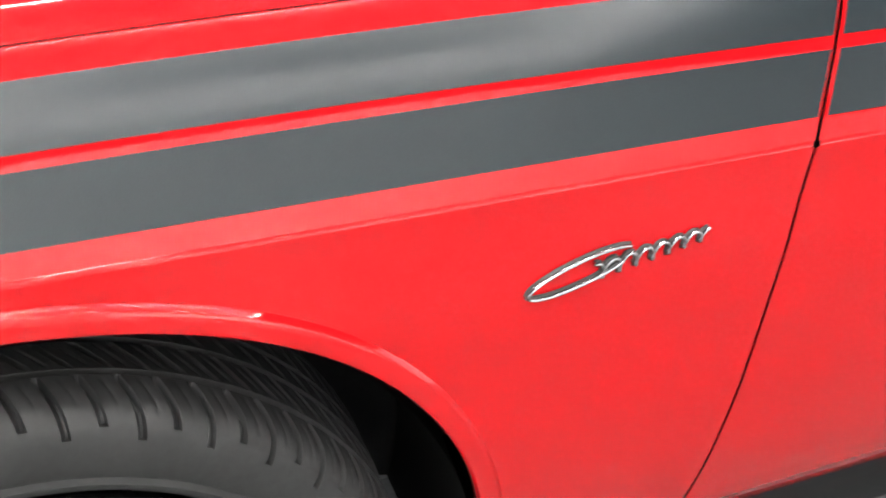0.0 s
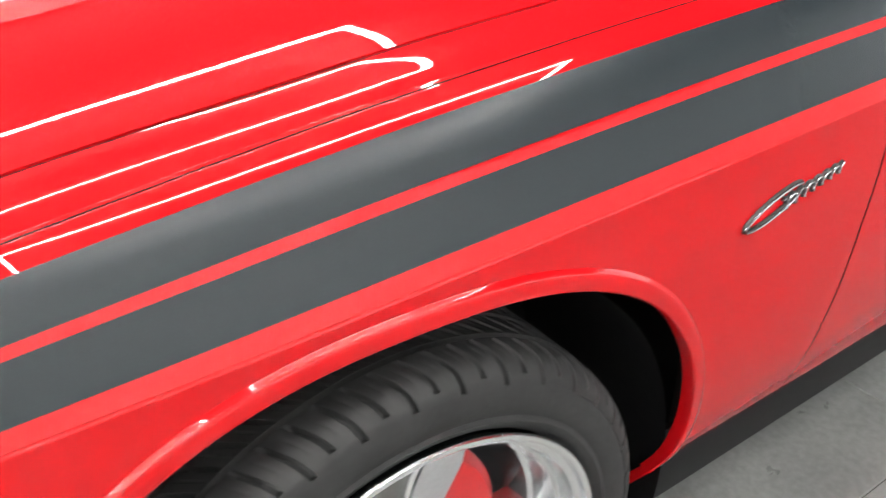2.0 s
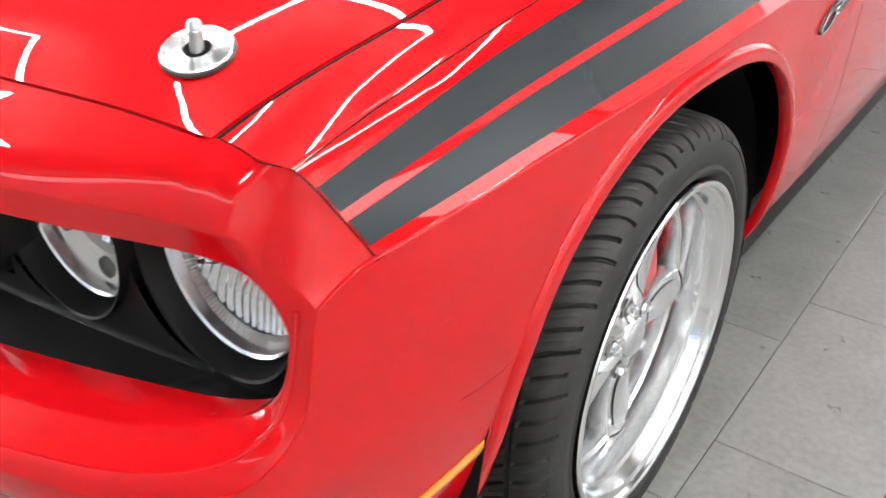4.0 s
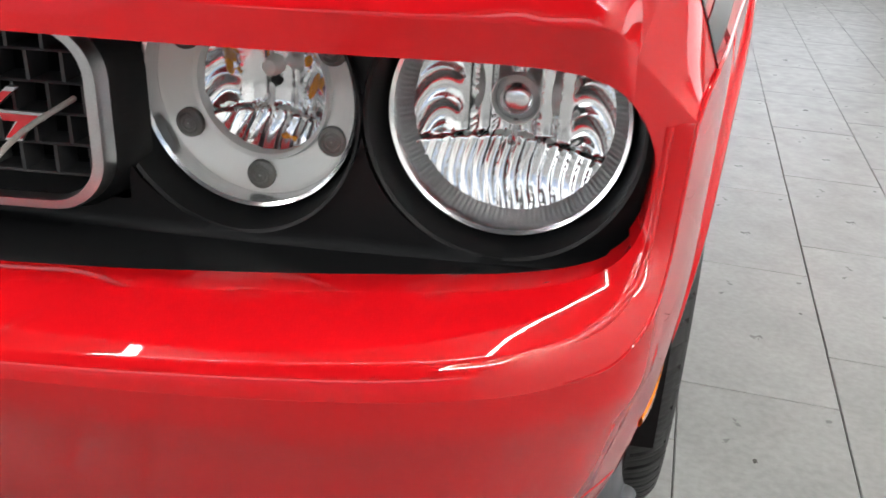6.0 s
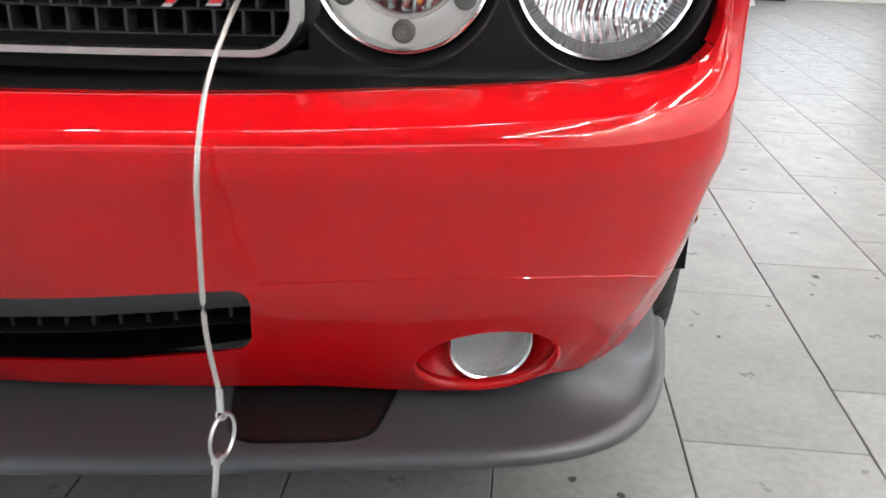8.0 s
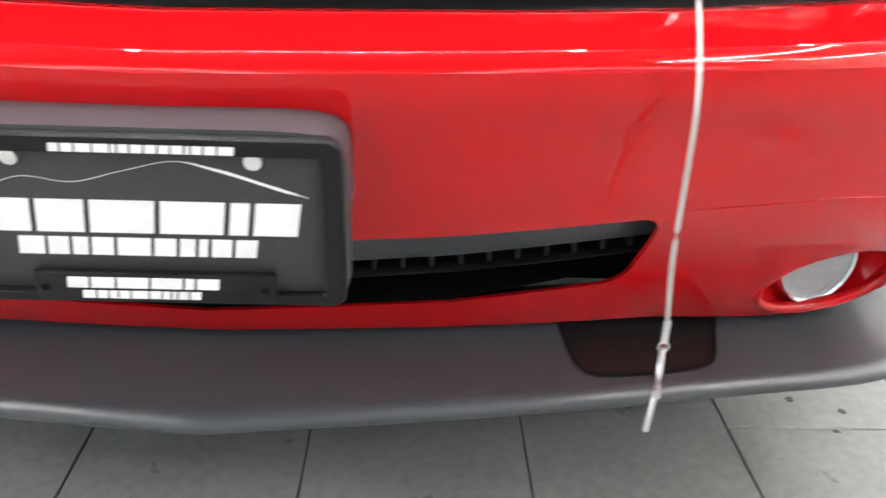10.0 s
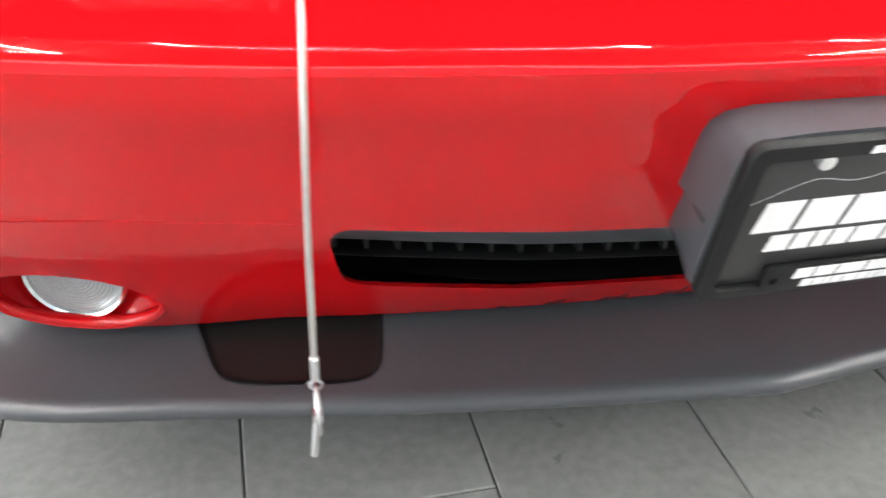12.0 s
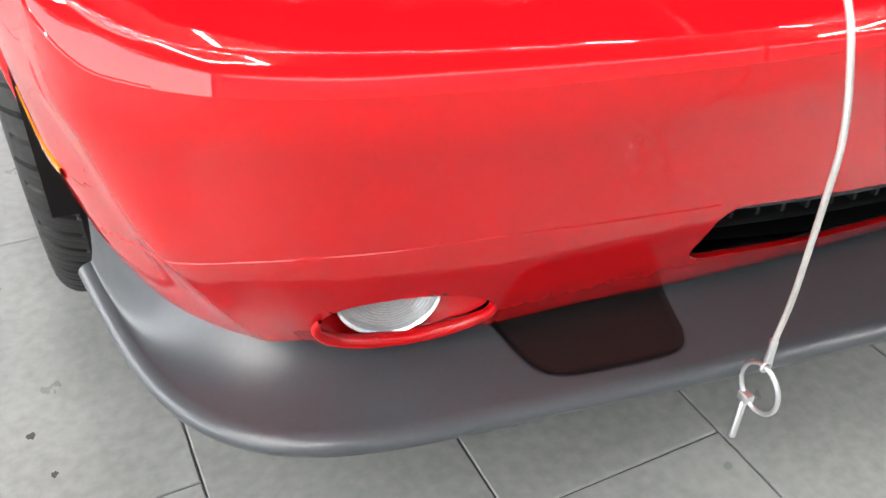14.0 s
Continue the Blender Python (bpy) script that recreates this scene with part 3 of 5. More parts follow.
def make_edges(side):
    """Small rounded edges along the creases."""
    for y0, y1, n in ((-.62, .733, 140), (.742, 2.45, 90)):
        rows = []
        for k in range(n + 1):
            y = y0 + (y1 - y0) * k / n
            q = s_of_y(y)
            z = belt_line(q)[2]
            a, b, c = belt_point(q, z - .0025 * step01(q, chord[8] + .02, chord[8] + .06)), belt_point(q, z), shoulder(y, .018)
            rows.append([a.lerp(b, f).lerp(b.lerp(c, f), f) + Vector((.0002, 0, 0)) for f in (0, .15, .3, .45, .6, .75, .9, 1)])
        part("crease_edge", grid_mesh(mirror_rows(rows, side)), PAINT, car, "softly rounded crease along the flank")
    s0, s1 = chord[8], s_of_y(-.622)
    line = [belt_point(s0 + (s1 - s0) * k / 20, belt_line(s0 + (s1 - s0) * k / 20)[2], -.0012) for k in range(21)]
    part("crease_edge", tube([Vector((side * p.x, p.y, p.z)) for p in line], .0022, 10), PAINT, car)
    line, thick = [], []
    for k in range(131):
        u = 9 * k / 130
        p, d = np.array(fold_line(u)), np.array(fold_line(u + .03)) - np.array(fold_line(max(u - .03, 0)))
        up = step01(u, 5.2, 6.8)
        r, flat = .007 - .004 * up, math.hypot(d[0], d[1])
        p = p - np.array((d[1] / flat * .6, -d[0] / flat * .6, .93)) * r * (1 - .45 * up)
        line.append(Vector((side * p[0], p[1], p[2])))
        thick.append(r)
    part("ledge_edge", tube(line, thick, 20), PAINT, car)
    s0, s1 = chord[5] - .03, chord[8]
    line = [belt_point(s0 + (s1 - s0) * k / 60, belt_line(s0 + (s1 - s0) * k / 60)[2], -.0008) for k in range(61)]
    part("corner_edge", tube([Vector((side * p.x, p.y, p.z)) for p in line], .0015, 10), PAINT, car)


both_sides(make_edges)

# hood, with a raised middle and a front edge that rolls down
roll_off = lambda q: 1 - (1 - min(q, 1)) ** 2
rows = []
for k in range(81):
    v = k / 80
    row = []
    for j in range(-60, 61):
        w = j / 60
        yf = hood_front(w * .80)
        y = yf + (.80 - yf) * v
        x = w * (edge_x(y) - .0100)
        z = edge_z(y) - .001 + SEAM_H * (1 - abs(w) ** 4 + abs(w) ** 4 * (1 - abs(w) ** 4) * roll_off(v / .06)) + STEP_H * roll_off(v / .06) * (1 - abs(w) ** 8) + .022 * (1 - step01(abs(x), .30, .42)) * step01(v, .03, .25)
        row.append(Vector((x, y, z)))
    rows.append(row)
hood_z = lambda x, y: edge_z(y) - .001 + (SEAM_H + STEP_H * roll_off((y - hood_front(x)) / .089)) * (1 - (abs(x) / (edge_x(y) - .0100)) ** 8) + .022 * (1 - step01(abs(x), .30, .42))
bm = grid_mesh(rows)
rim_return(bm, lambda c: True, lambda c: Vector((0, 0, -.02)))
part("hood", bm, PAINT, car, "glossy red hood")
# near-black tubes stand in for the shade inside the hood's gaps
for side in (1, -1):
    line = [Vector((side * (edge_x(y) - .0045), y, edge_z(y) - .0066)) for y in [-.685 + 1.45 * k / 40 for k in range(41)]]
    part("hood_seal", tube(line, .0055, 8), DARK, car, "black strip standing in for the shade in the hood gap")
line = []
for k in range(-40, 41):
    w = k / 40 * .955
    y = hood_front(w * .80) - .003
    line.append(Vector((w * (edge_x(y) - .007), y, edge_z(y) - .001 + SEAM_H * (1 - abs(w) ** 4) - .0064)))
part("hood_seal", tube(line, .0055, 8), DARK, car, "black strip standing in for the shade ahead of the hood")
# near-black sheets that put shade behind the door gaps
for side in (1, -1):
    rows = [[shoulder(y, h, -.014) for h in [k / 10 for k in range(21)]] for y in (.69, .72, .75, .79)]
    part("gap_shadow", grid_mesh(mirror_rows(rows, side)), DARK, car)
    rows = [[belt_point(s_of_y(y), .34 + .52 * k / 12, -.014) for k in range(13)] for y in (.64, .68, .72, .76, .80)]
    part("gap_shadow", grid_mesh(mirror_rows(rows, side)), DARK, car)
# near-black boxes added inside the body to keep light out
part("engine_bay", box_mesh(-.78, -.50, .66, .78, .85, .868), DARK, car, "black box added under the hood to stop light")
part("nose_core", box_mesh(-.78, -.68, .835, .78, -.49, .875), DARK, car)
part("underbody", box_mesh(-.58, -.54, .24, .58, .60, .66), DARK, car, "black box added low in the body to stop light")
# long black box low under each door
for side in (1, -1):
    part("rocker_sill", box_mesh(min(side * .66, side * .868), .46, .19, max(side * .66, side * .868), 2.5, .345, .012), PLASTIC, car, "black strip under the door")
part("cabin_core", box_mesh(-.86, .52, .345, .86, 2.5, .84), DARK, car, "dark core behind the doors")

# ---------------------------------------------------------------- car: lamp recess
LAMPS = ((.762, -.648, .757), (.556, -.668, .757))
GRILLE_Y = lambda x: -.79 + .050 * (abs(x) / .46) ** 2
panel_y = lambda x: -.735 + .068 * (abs(x) / .872) ** 2


def lamp_field(x, z):
    round_ = min(math.hypot(abs(x) - c[0], z - c[2]) for c in LAMPS) - .104
    return min(round_, max(abs(x) - .468, .668 - z))


def make_panel(side):
    rows, info = [], []
    ex, ey, ez = zip(*INNER[:8])
    for k in range(171):
        x = k / 170 * .884
        d = (x / .872) ** 2
        ye, ze = broken(x, ex, ey), broken(x, ex, ez)
        y1, z1 = panel_y(x), .640 + .010 * d + .03 * step01(x, .83, .885)
        pts = [(ye + (y1 - ye) * f + .004, ze - .004 + (z1 - ze + .004) * f ** .8) for f in (0, .15, .3, .5, .7, .85, .95)]
        pts += [(y1 + .001, z1 + .002)]
        low = z1 + .007
        pts += [(y1 + .003, low + (.845 - low) * j / 40) for j in range(41)]
        rows.append([Vector((x, y, z)) for y, z in pts])
        info.append([(x, z) for y, z in pts])
    bm = cut_sheet(rows, info, lambda x, z: lamp_field(x, z) if z > .649 else .05, side, .0042, lambda p, i: (p.x, p.z), lambda u, v, p, i: Vector((u, p.y, v)))
    part("lamp_panel", bm, PLASTIC, car, "matt black lamp surround panel")
    for cx, cy, cz in LAMPS:
        m = Matrix.Translation((side * cx, 0, cz))
        f = panel_y(cx)
        part("lamp_tunnel", lathe([(f + .0015, .1062), (f + .0035, .1035), (cy - .004, .0965), (cy + .02, .0965), (cy + .085, .09), (cy + .085, .001)], 72, "Y", m), PLASTIC, car)


both_sides(make_panel)


def fluted_bowl(cx, cy, cz, r0, depth, flute, amount, rings=30, segs=280, split=-.022):
    """A shallow mirror bowl: upright flutes, finer ones below a dividing step, nested ribs in its wings."""
    rows = []
    for j in range(rings + 1):
        r = .006 + (r0 - .006) * j / rings
        row = []
        for k in range(segs):
            a = 2 * math.pi * k / segs
            x, z = r * math.cos(a), r * math.sin(a)
            y = depth * (1 - (x / r0) ** 2 - (.75 if z < 0 else .40) * (z / r0) ** 2)
            low = step01(-z, -split - .002 + .10 * abs(x), -split + .002 + .10 * abs(x))
            wing = step01(abs(x), r0 * .52, r0 * .58) * (1 - low)
            y += amount * abs(math.sin(x * flute + .9 * math.sin(z * 90))) * low - .003 * low
            y += amount * 1.9 * abs(math.sin(x * flute * .55)) * (1 - low) * (1 - wing)
            y += amount * 1.6 * abs(math.sin(240 * math.hypot(1.2 * (abs(x) - r0 * .70), .55 * (z + .045)))) * wing
            row.append(Vector((cx + x, cy + y, cz + z)))
        rows.append(row)
    return grid_mesh(rows, closed=True)


def dome(r0, bulge, cx, cy, cz, rings=8, segs=64):
    rows = [[Vector((cx + r * math.cos(a), cy - bulge * (1 - (r / r0) ** 2), cz + r * math.sin(a))) for a in [2 * math.pi * k / segs for k in range(segs)]] for r in [r0 * (.02 + .98 * j / rings) for j in range(rings + 1)]]
    bm = grid_mesh(rows, closed=True)
    bmesh.ops.contextual_create(bm, geom=[v for v in bm.verts][:segs])
    return bm


def outer_lamp(side):
    cx, cy, cz = side * LAMPS[0][0], LAMPS[0][1], LAMPS[0][2]
    m = Matrix.Translation((cx, 0, cz))
    lamp = part("headlight", lathe([(cy + .012, .0955), (cy - .006, .0955), (cy - .010, .0935), (cy - .008, .0905), (cy + .002, .0895), (cy + .012, .089)], 96, "Y", m), CHROME, car, "round clear headlight with a fluted chrome reflector")
    ribs = [[Vector((cx + r * math.cos(q), cy + y + .0012 * (k % 2), cz + r * math.sin(q))) for k, q in enumerate([2 * math.pi * i / 260 for i in range(260)])] for r, y in ((.0895, .004), (.086, .0075), (.0795, .0125))]
    part("ribbed_ring", grid_mesh(ribs, closed=True), RIBBED, lamp, "finely ribbed clear ring")
    part("reflector", fluted_bowl(cx, cy + .012, cz, .083, .024, 330, .0022), REFLECTOR, lamp, "fluted chrome reflector")
    part("bulb_shield", lathe([(cy + .02, .0005), (cy + .0205, .007), (cy + .023, .012), (cy + .030, .0175), (cy + .042, .0185), (cy + .058, .017)], 40, "Y", Matrix.Translation((cx, 0, cz + .008))), CHROME, lamp, "chrome bulb shield")
    part("shield_ring", lathe([(cy + .026, .0205), (cy + .024, .0195), (cy + .026, .0185), (cy + .05, .0190)], 40, "Y", Matrix.Translation((cx, 0, cz + .008))), LAMPRING, lamp)
    bm = box_mesh(cx - .002, cy + .03, cz - .030, cx + .002, cy + .045, cz - .010, .0005)
    box_mesh(cx - .0055, cy + .032, cz - .032, cx + .0055, cy + .05, cz - .024, .001, bm=bm)
    part("shield_stem", bm, CHROMEDARK, lamp)
    lens = part("lens", dome(.089, .012, cx, cy + .002, cz), GLASS, lamp, "clear domed lens")
    lens.visible_shadow = False


def inner_lamp(side):
    cx, cy, cz = side * LAMPS[1][0], LAMPS[1][1], LAMPS[1][2]
    m = Matrix.Translation((cx, 0, cz))
    lamp = part("parking_lamp", lathe([(cy + .012, .0955), (cy - .006, .0955), (cy - .010, .0935), (cy - .008, .0905), (cy + .002, .0895), (cy + .012, .089)], 96, "Y", m), CHROME, car, "round clear lamp with a silver ring and amber bulb")
    part("silver_ring", lathe([(cy + .010, .089), (cy + .013, .085), (cy + .020, .062), (cy + .016, .0605), (cy + .018, .057), (cy + .04, .0555)], 96, "Y", m), LAMPRING, lamp, "satin silver lamp ring")
    part("reflector", fluted_bowl(cx, cy + .026, cz, .056, .022, 200, .0024, rings=18, segs=180), REFLECTOR, lamp, "chrome reflector bowl")
    for a in (30, 90, 150, 210, 270, 330):
        q = radians(a)
        mm = Matrix.Translation((cx + .074 * math.cos(q), cy + .0135, cz + .074 * math.sin(q)))
        part("ring_marker", lathe([(-.003, .0005), (-.0030, .003), (-.0022, .0045), (-.0030, .006), (-.0022, .0075), (-.0030, .009), (-.0015, .0122), (.003, .0130)], 20, "Y", mm), MARKER, lamp, "small ribbed clear marker")
    rows = [(cy + .022 - .010 * (1 - (r / .036) ** 2) + (.0012 if j % 2 else 0), r) for j, r in enumerate([.0005 + .0015 * k for k in range(25)])]
    part("ringed_lens", lathe(rows, 64, "Y", Matrix.Translation((cx + .004, 0, cz - .006))), GLASS, lamp, "clear lens with fine rings").visible_shadow = False
    for dx, dz, hgt in ((-.034, .010, .014), (.041, .002, .024), (.036, .022, .010), (.014, -.043, .006)):
        part("amber_glint", lathe([(hgt / 2 * math.sin(radians(q)), .0032 * math.cos(radians(q)) + .0001) for q in range(-90, 91, 18)], 12, "Z", Matrix.Translation((cx + dx, cy + .033, cz + dz)) @ Matrix.Rotation(radians(dx * 500), 4, "Y")), AMBER, lamp, "amber bulb reflection strip")
    part("bulb", lathe([(cy + .034, .0005), (cy + .035, .006), (cy + .040, .008), (cy + .055, .0085)], 24, "Y", Matrix.Translation((cx, 0, cz + .012))), LAMPRING, lamp, "grey bulb")
    lens = part("lens", dome(.089, .010, cx, cy + .002, cz), GLASS, lamp, "clear domed lens")
    lens.visible_shadow = False


both_sides(outer_lamp)
both_sides(inner_lamp)

# ---------------------------------------------------------------- car: grille


def rounded_loop(hx, z0, z1, r, n=8):
    """Half of a rounded rectangle, mirrored into a loop of (x, z)."""
    pts = []
    for cx, cz, a0 in ((hx - r, z1 - r, 90), (hx - r, z0 + r, 0)):
        for k in range(n + 1):
            a = radians(a0 - 90 * k / n)
            pts.append((cx + r * math.cos(a), cz + r * math.sin(a)))
    fine = [(x * k / 24, z1) for k in range(24) for x in [pts[0][0]]] + pts + [(pts[-1][0] * (1 - k / 24), z0) for k in range(1, 25)]
    return fine + [(-x, z) for x, z in fine[-2:0:-1]]


loop_o, loop_i = rounded_loop(.467, .664, .815, .045), rounded_loop(.455, .6735, .807, .036)
rows = []
for kind in range(6):
    row = []
    for (xo, zo), (xi, zi) in zip(loop_o, loop_i):
        f, dy = ((0, .04), (0, .004), (.15, 0), (.85, 0), (1, .004), (1.02, .04))[kind]
        x, z = xo + (xi - xo) * f, zo + (zi - zo) * f
        row.append(Vector((x, GRILLE_Y(x) + dy, z)))
    rows.append(row)
grille = part("grille", grid_mesh(rows, closed=True), BRUSHED, car, "black mesh grille with a brushed silver frame")
rows = [[Vector((x, GRILLE_Y(x) + d, z)) for x, z in lp] for lp, d in ((rounded_loop(.474, .659, .819, .048), .052), (rounded_loop(.472, .660, .818, .047), .022), (loop_o, .014), (rounded_loop(.46, .668, .812, .04), .03))]
part("grille_surround", grid_mesh(rows, closed=True), PLASTIC, grille, "black grille frame")
rows = [[Vector((x, GRILLE_Y(x) + d, z)) for x, z in loop_i] for d in (.01, .075)]
part("grille_throat", grid_mesh(rows, closed=True), PLASTIC, grille)
bm = bmesh.new()
rows = [[Vector((.46 * k / 20, GRILLE_Y(.46 * k / 20) + .085, z)) for z in (.66, .82)] for k in range(-20, 21)]
part("grille_back", grid_mesh(rows), DARK, grille)
PITCH_Z, PITCH_X = .0255, .0286


for r in range(6):
    z = .6800 + r * PITCH_Z
    rows = []
    for k in range(-45, 46):
        x = k * .0100
        y = GRILLE_Y(x) + .045
        rows.append([Vector((x, y - .004, z - .0012)), Vector((x, y - .005, z)), Vector((x, y - .004, z + .0012)), Vector((x, y + .02, z + .003)), Vector((x, y + .02, z - .003))])
    part("grille_bar", grid_mesh(rows, closed=True), GRILLEBAR, grille)
    for k in range(-16, 17):
        x = (k + (.5 if r % 2 else 0)) * PITCH_X
        if abs(x) < .45 and r < 5:
            y = GRILLE_Y(x) + .045
            part("grille_upright", box_mesh(x - .0016, y - .004, z + .001, x + .0016, y + .02, z + PITCH_Z - .001), GRILLEBAR, grille, smooth=False)
for r in range(1):
    part("grille_floor", grid_mesh([[Vector((x, GRILLE_Y(x) + .012, .674)), Vector((x, GRILLE_Y(x) + .04, .679)), Vector((x, GRILLE_Y(x) + .075, .683))] for x in [.45 * k / 20 for k in range(-20, 21)]]), PLASTIC, grille)


def slanted(points, thick, m):
    bm = bmesh.new()
    top = [bm.verts.new(m @ Vector((u, -thick, v))) for u, v in points]
    low = [bm.verts.new(m @ Vector((u, 0, v))) for u, v in points]
    bm.faces.new(top)
    n = len(points)
    for k in range(n):
        bm.faces.new((top[k], top[(k + 1) % n], low[(k + 1) % n], low[k]))
    return bm


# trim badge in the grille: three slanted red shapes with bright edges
BM = Matrix.Translation((.355, GRILLE_Y(.355) + .032, .7315)) @ Matrix.Rotation(radians(8), 4, "Z")
SHAPES = (((-.050, -.003), (-.035, .0175), (-.002, .0175), (.0, .008), (-.014, .001), (-.012, -.003), (-.022, -.003), (-.026, .003), (-.032, -.003)),
          ((-.026, -.0195), (.019, .0195), (.027, .0195), (-.017, -.0195)),
          ((.013, .0015), (.016, -.0045), (.028, -.0045), (.0165, -.0185), (.0295, -.0185), (.037, -.0045), (.046, -.0045), (.050, .0015)))
for sh in SHAPES:
    cx = sum(p[0] for p in sh) / len(sh)
    cz = sum(p[1] for p in sh) / len(sh)
    wide = [(cx + (u - cx) * 1.10 + (.0012 if u > cx else -.0012), cz + (v - cz) * 1.12 + (.0012 if v > cz else -.0012)) for u, v in sh]
    part("badge_edge", slanted(wide, .004, BM), BRUSHED, grille, "bright badge edge", smooth=False)
    part("badge_fill", slanted(sh, .0055, BM), BADGERED, grille, "red enamel badge shape", smooth=False)
# ---------------------------------------------------------------- car: lower intake, fog lamps, side markers
rows = []
for x in [.47 * k / 40 for k in range(-40, 41)]:
    p = belt_point(s_of_x(abs(x)), .44)
    y = p.y
    rows.append([Vector((x, y + .030, INT_TOP(x) + .012)), Vector((x, y + .050, INT_TOP(x) - .018)), Vector((x, y + .062, INT_TOP(x) - .038)), Vector((x, y + .20, INT_TOP(x) - .04)), Vector((x, y + .22, INT_LOW(x) - .01)), Vector((x, y + .085, INT_LOW(x) - .008))])
intake = part("lower_intake", grid_mesh(rows), DARK, car, "black lower air intake")
rows = []
for x in [.455 * k / 40 for k in range(-40, 41)]:
    y = belt_point(s_of_x(abs(x)), .44).y
    z = INT_TOP(x)
    rows.append([Vector((x, y + .02, z + .006)), Vector((x, y + .024, z - .004)), Vector((x, y + .036, z - .032)), Vector((x, y + .043, z - .042)), Vector((x, y + .06, z - .043))])
part("intake_hood", grid_mesh(rows), SATIN, intake, "black plastic strip above the intake slots")
rows = []
for x in [.455 * k / 40 for k in range(-40, 41)]:
    y = belt_point(s_of_x(abs(x)), .44).y
    z = INT_TOP(x) - .060
    rows.append([Vector((x, y + .045, z)), Vector((x, y + .05, z + .003)), Vector((x, y + .10, z + .003)), Vector((x, y + .10, z - .004)), Vector((x, y + .05, z - .004))])
part("intake_slat", grid_mesh(rows, closed=True), PLASTIC, intake)
for k in range(-15, 16):
    x = k * .0285
    y = belt_point(s_of_x(abs(x)), .44).y
    part("intake_rib", box_mesh(x - .0022, y + .052, INT_TOP(x) - .059, x + .0022, y + .085, INT_TOP(x) - .041), PLASTIC, intake, smooth=False)


def fog_lamp(side):
    tilt = Matrix.Translation((side * .667, -.710, .352)) @ Matrix.Rotation(radians(side * 14), 4, "Z") @ Matrix.Rotation(radians(4), 4, "X")
    lamp = part("fog_lamp", lathe([(.03, .050), (-.003, .050), (-.006, .048), (-.004, .0455), (.004, .044)], 56, "Y", tilt), CHROME, car, "round clear fog lamp sunk in the bumper")
    part("fog_lens", lathe([(-.004 * (1 - (r / .046) ** 2) + (.0006 if j % 2 else 0), r) for j, r in enumerate([.0005 + .0018 * k for k in range(26)])], 56, "Y", tilt), FOGLENS, lamp, "frosted ribbed fog lens")
    for k in range(5):
        part("lens_flute", box_mesh(-.018 + k * .009, -.0062, .020, -.0135 + k * .009, -.002, .036, .001, m=tilt), REFLECTOR, lamp)
    # thick red rim below the opening
    rim = []
    for k in range(41):
        a = radians(168 + 204 * k / 40)
        u, v = math.cos(a) * FOG_R[0] * 1.02, math.sin(a) * FOG_R[1] * 1.04
        q = belt_point(s_of_x(max(FOG_C[0] + u + .028, .1)), FOG_C[1] + v + .10 * u, -.002)
        rim.append(Vector((side * (FOG_C[0] + u), q.y, FOG_C[1] + v + .10 * u)))
    part("fog_rim", tube(rim, [.002 + .0055 * math.sin(math.pi * k / 40) ** .6 for k in range(41)], 12), PAINT, lamp, "rounded red rim under the fog lamp")
    # red funnel behind the opening
    rows = []
    for f in (0, .3, .65, 1.0):
        row = []
        for k in range(48):
            a = 2 * math.pi * k / 48
            u, v = math.cos(a) * FOG_R[0] * .99, math.sin(a) * FOG_R[1] * .99
            z = FOG_C[1] + v + .10 * u
            x = FOG_C[0] + u
            q = belt_point(s_of_x(max(x + .028, .1)), z)
            o = Vector((x, q.y + .012, z))
            i = tilt @ Vector((.050 * math.cos(a) * (side if side < 0 else 1), .012, .050 * math.sin(a)))
            i.x = abs(i.x)
            row.append(o.lerp(i, f))
        rows.append(row)
    part("fog_funnel", grid_mesh(mirror_rows(rows, side), closed=True), PAINT, lamp, "red fog lamp recess")


both_sides(fog_lamp)


def side_marker(side):
    rows = []
    for k in range(25):
        y = -.600 + .140 * k / 24
        s = s_of_y(y)
        z1 = .478 + .014 * k / 24
        z0 = z1 - .004 - .016 * math.sin(math.pi * min(1, .12 + .5 * k / 24))
        rows.append([belt_point(s, z0, -.004), belt_point(s, z0, .0015), belt_point(s, z0 + (z1 - z0) * .5, .003), belt_point(s, z1, .0015), belt_point(s, z1, -.004)])
    part("side_marker", grid_mesh(mirror_rows(rows, side)), AMBER, car, "slim amber side marker")


both_sides(side_marker)

# parting lines of the bumper cover


def parting(points, r=.0011, mat=DARK):
    part("panel_seam", tube(points, r, 6), mat, car)


for side in (1, -1):
    mk = lambda v: Vector((side * v.x, v.y, v.z))
    parting([mk(front_edge(1.98 * k / 40) + Vector((.0004, 0, .0003))) for k in range(41)], .0007)
    low = bend([(-.515, .588), (-.46, .585), (-.415, .592)])
    parting([mk(belt_point(s_of_y(low(2 * k / 20)[0]), low(2 * k / 20)[1], -.0002)) for k in range(21)], .0005)
    turn_s, turn_z = [s_of_x(x) for x in (.455, .62, .77, .83)] + [s_of_y(-.61)], (.473, .482, .475, .466, .420)
    parting([mk(belt_point(q, float(np.interp(q, turn_s, turn_z)), -.0004)) for q in [turn_s[0] + (turn_s[-1] - turn_s[0]) * k / 80 for k in range(81)]], .0011, PAINT)
    # dark line painted on the fender crest, in place of a reflection there
    parting([mk(shoulder(-.61 + 1.33 * k / 60, 1.0, .0)) for k in range(61)], .0007)


# ---------------------------------------------------------------- car: flowing side badge


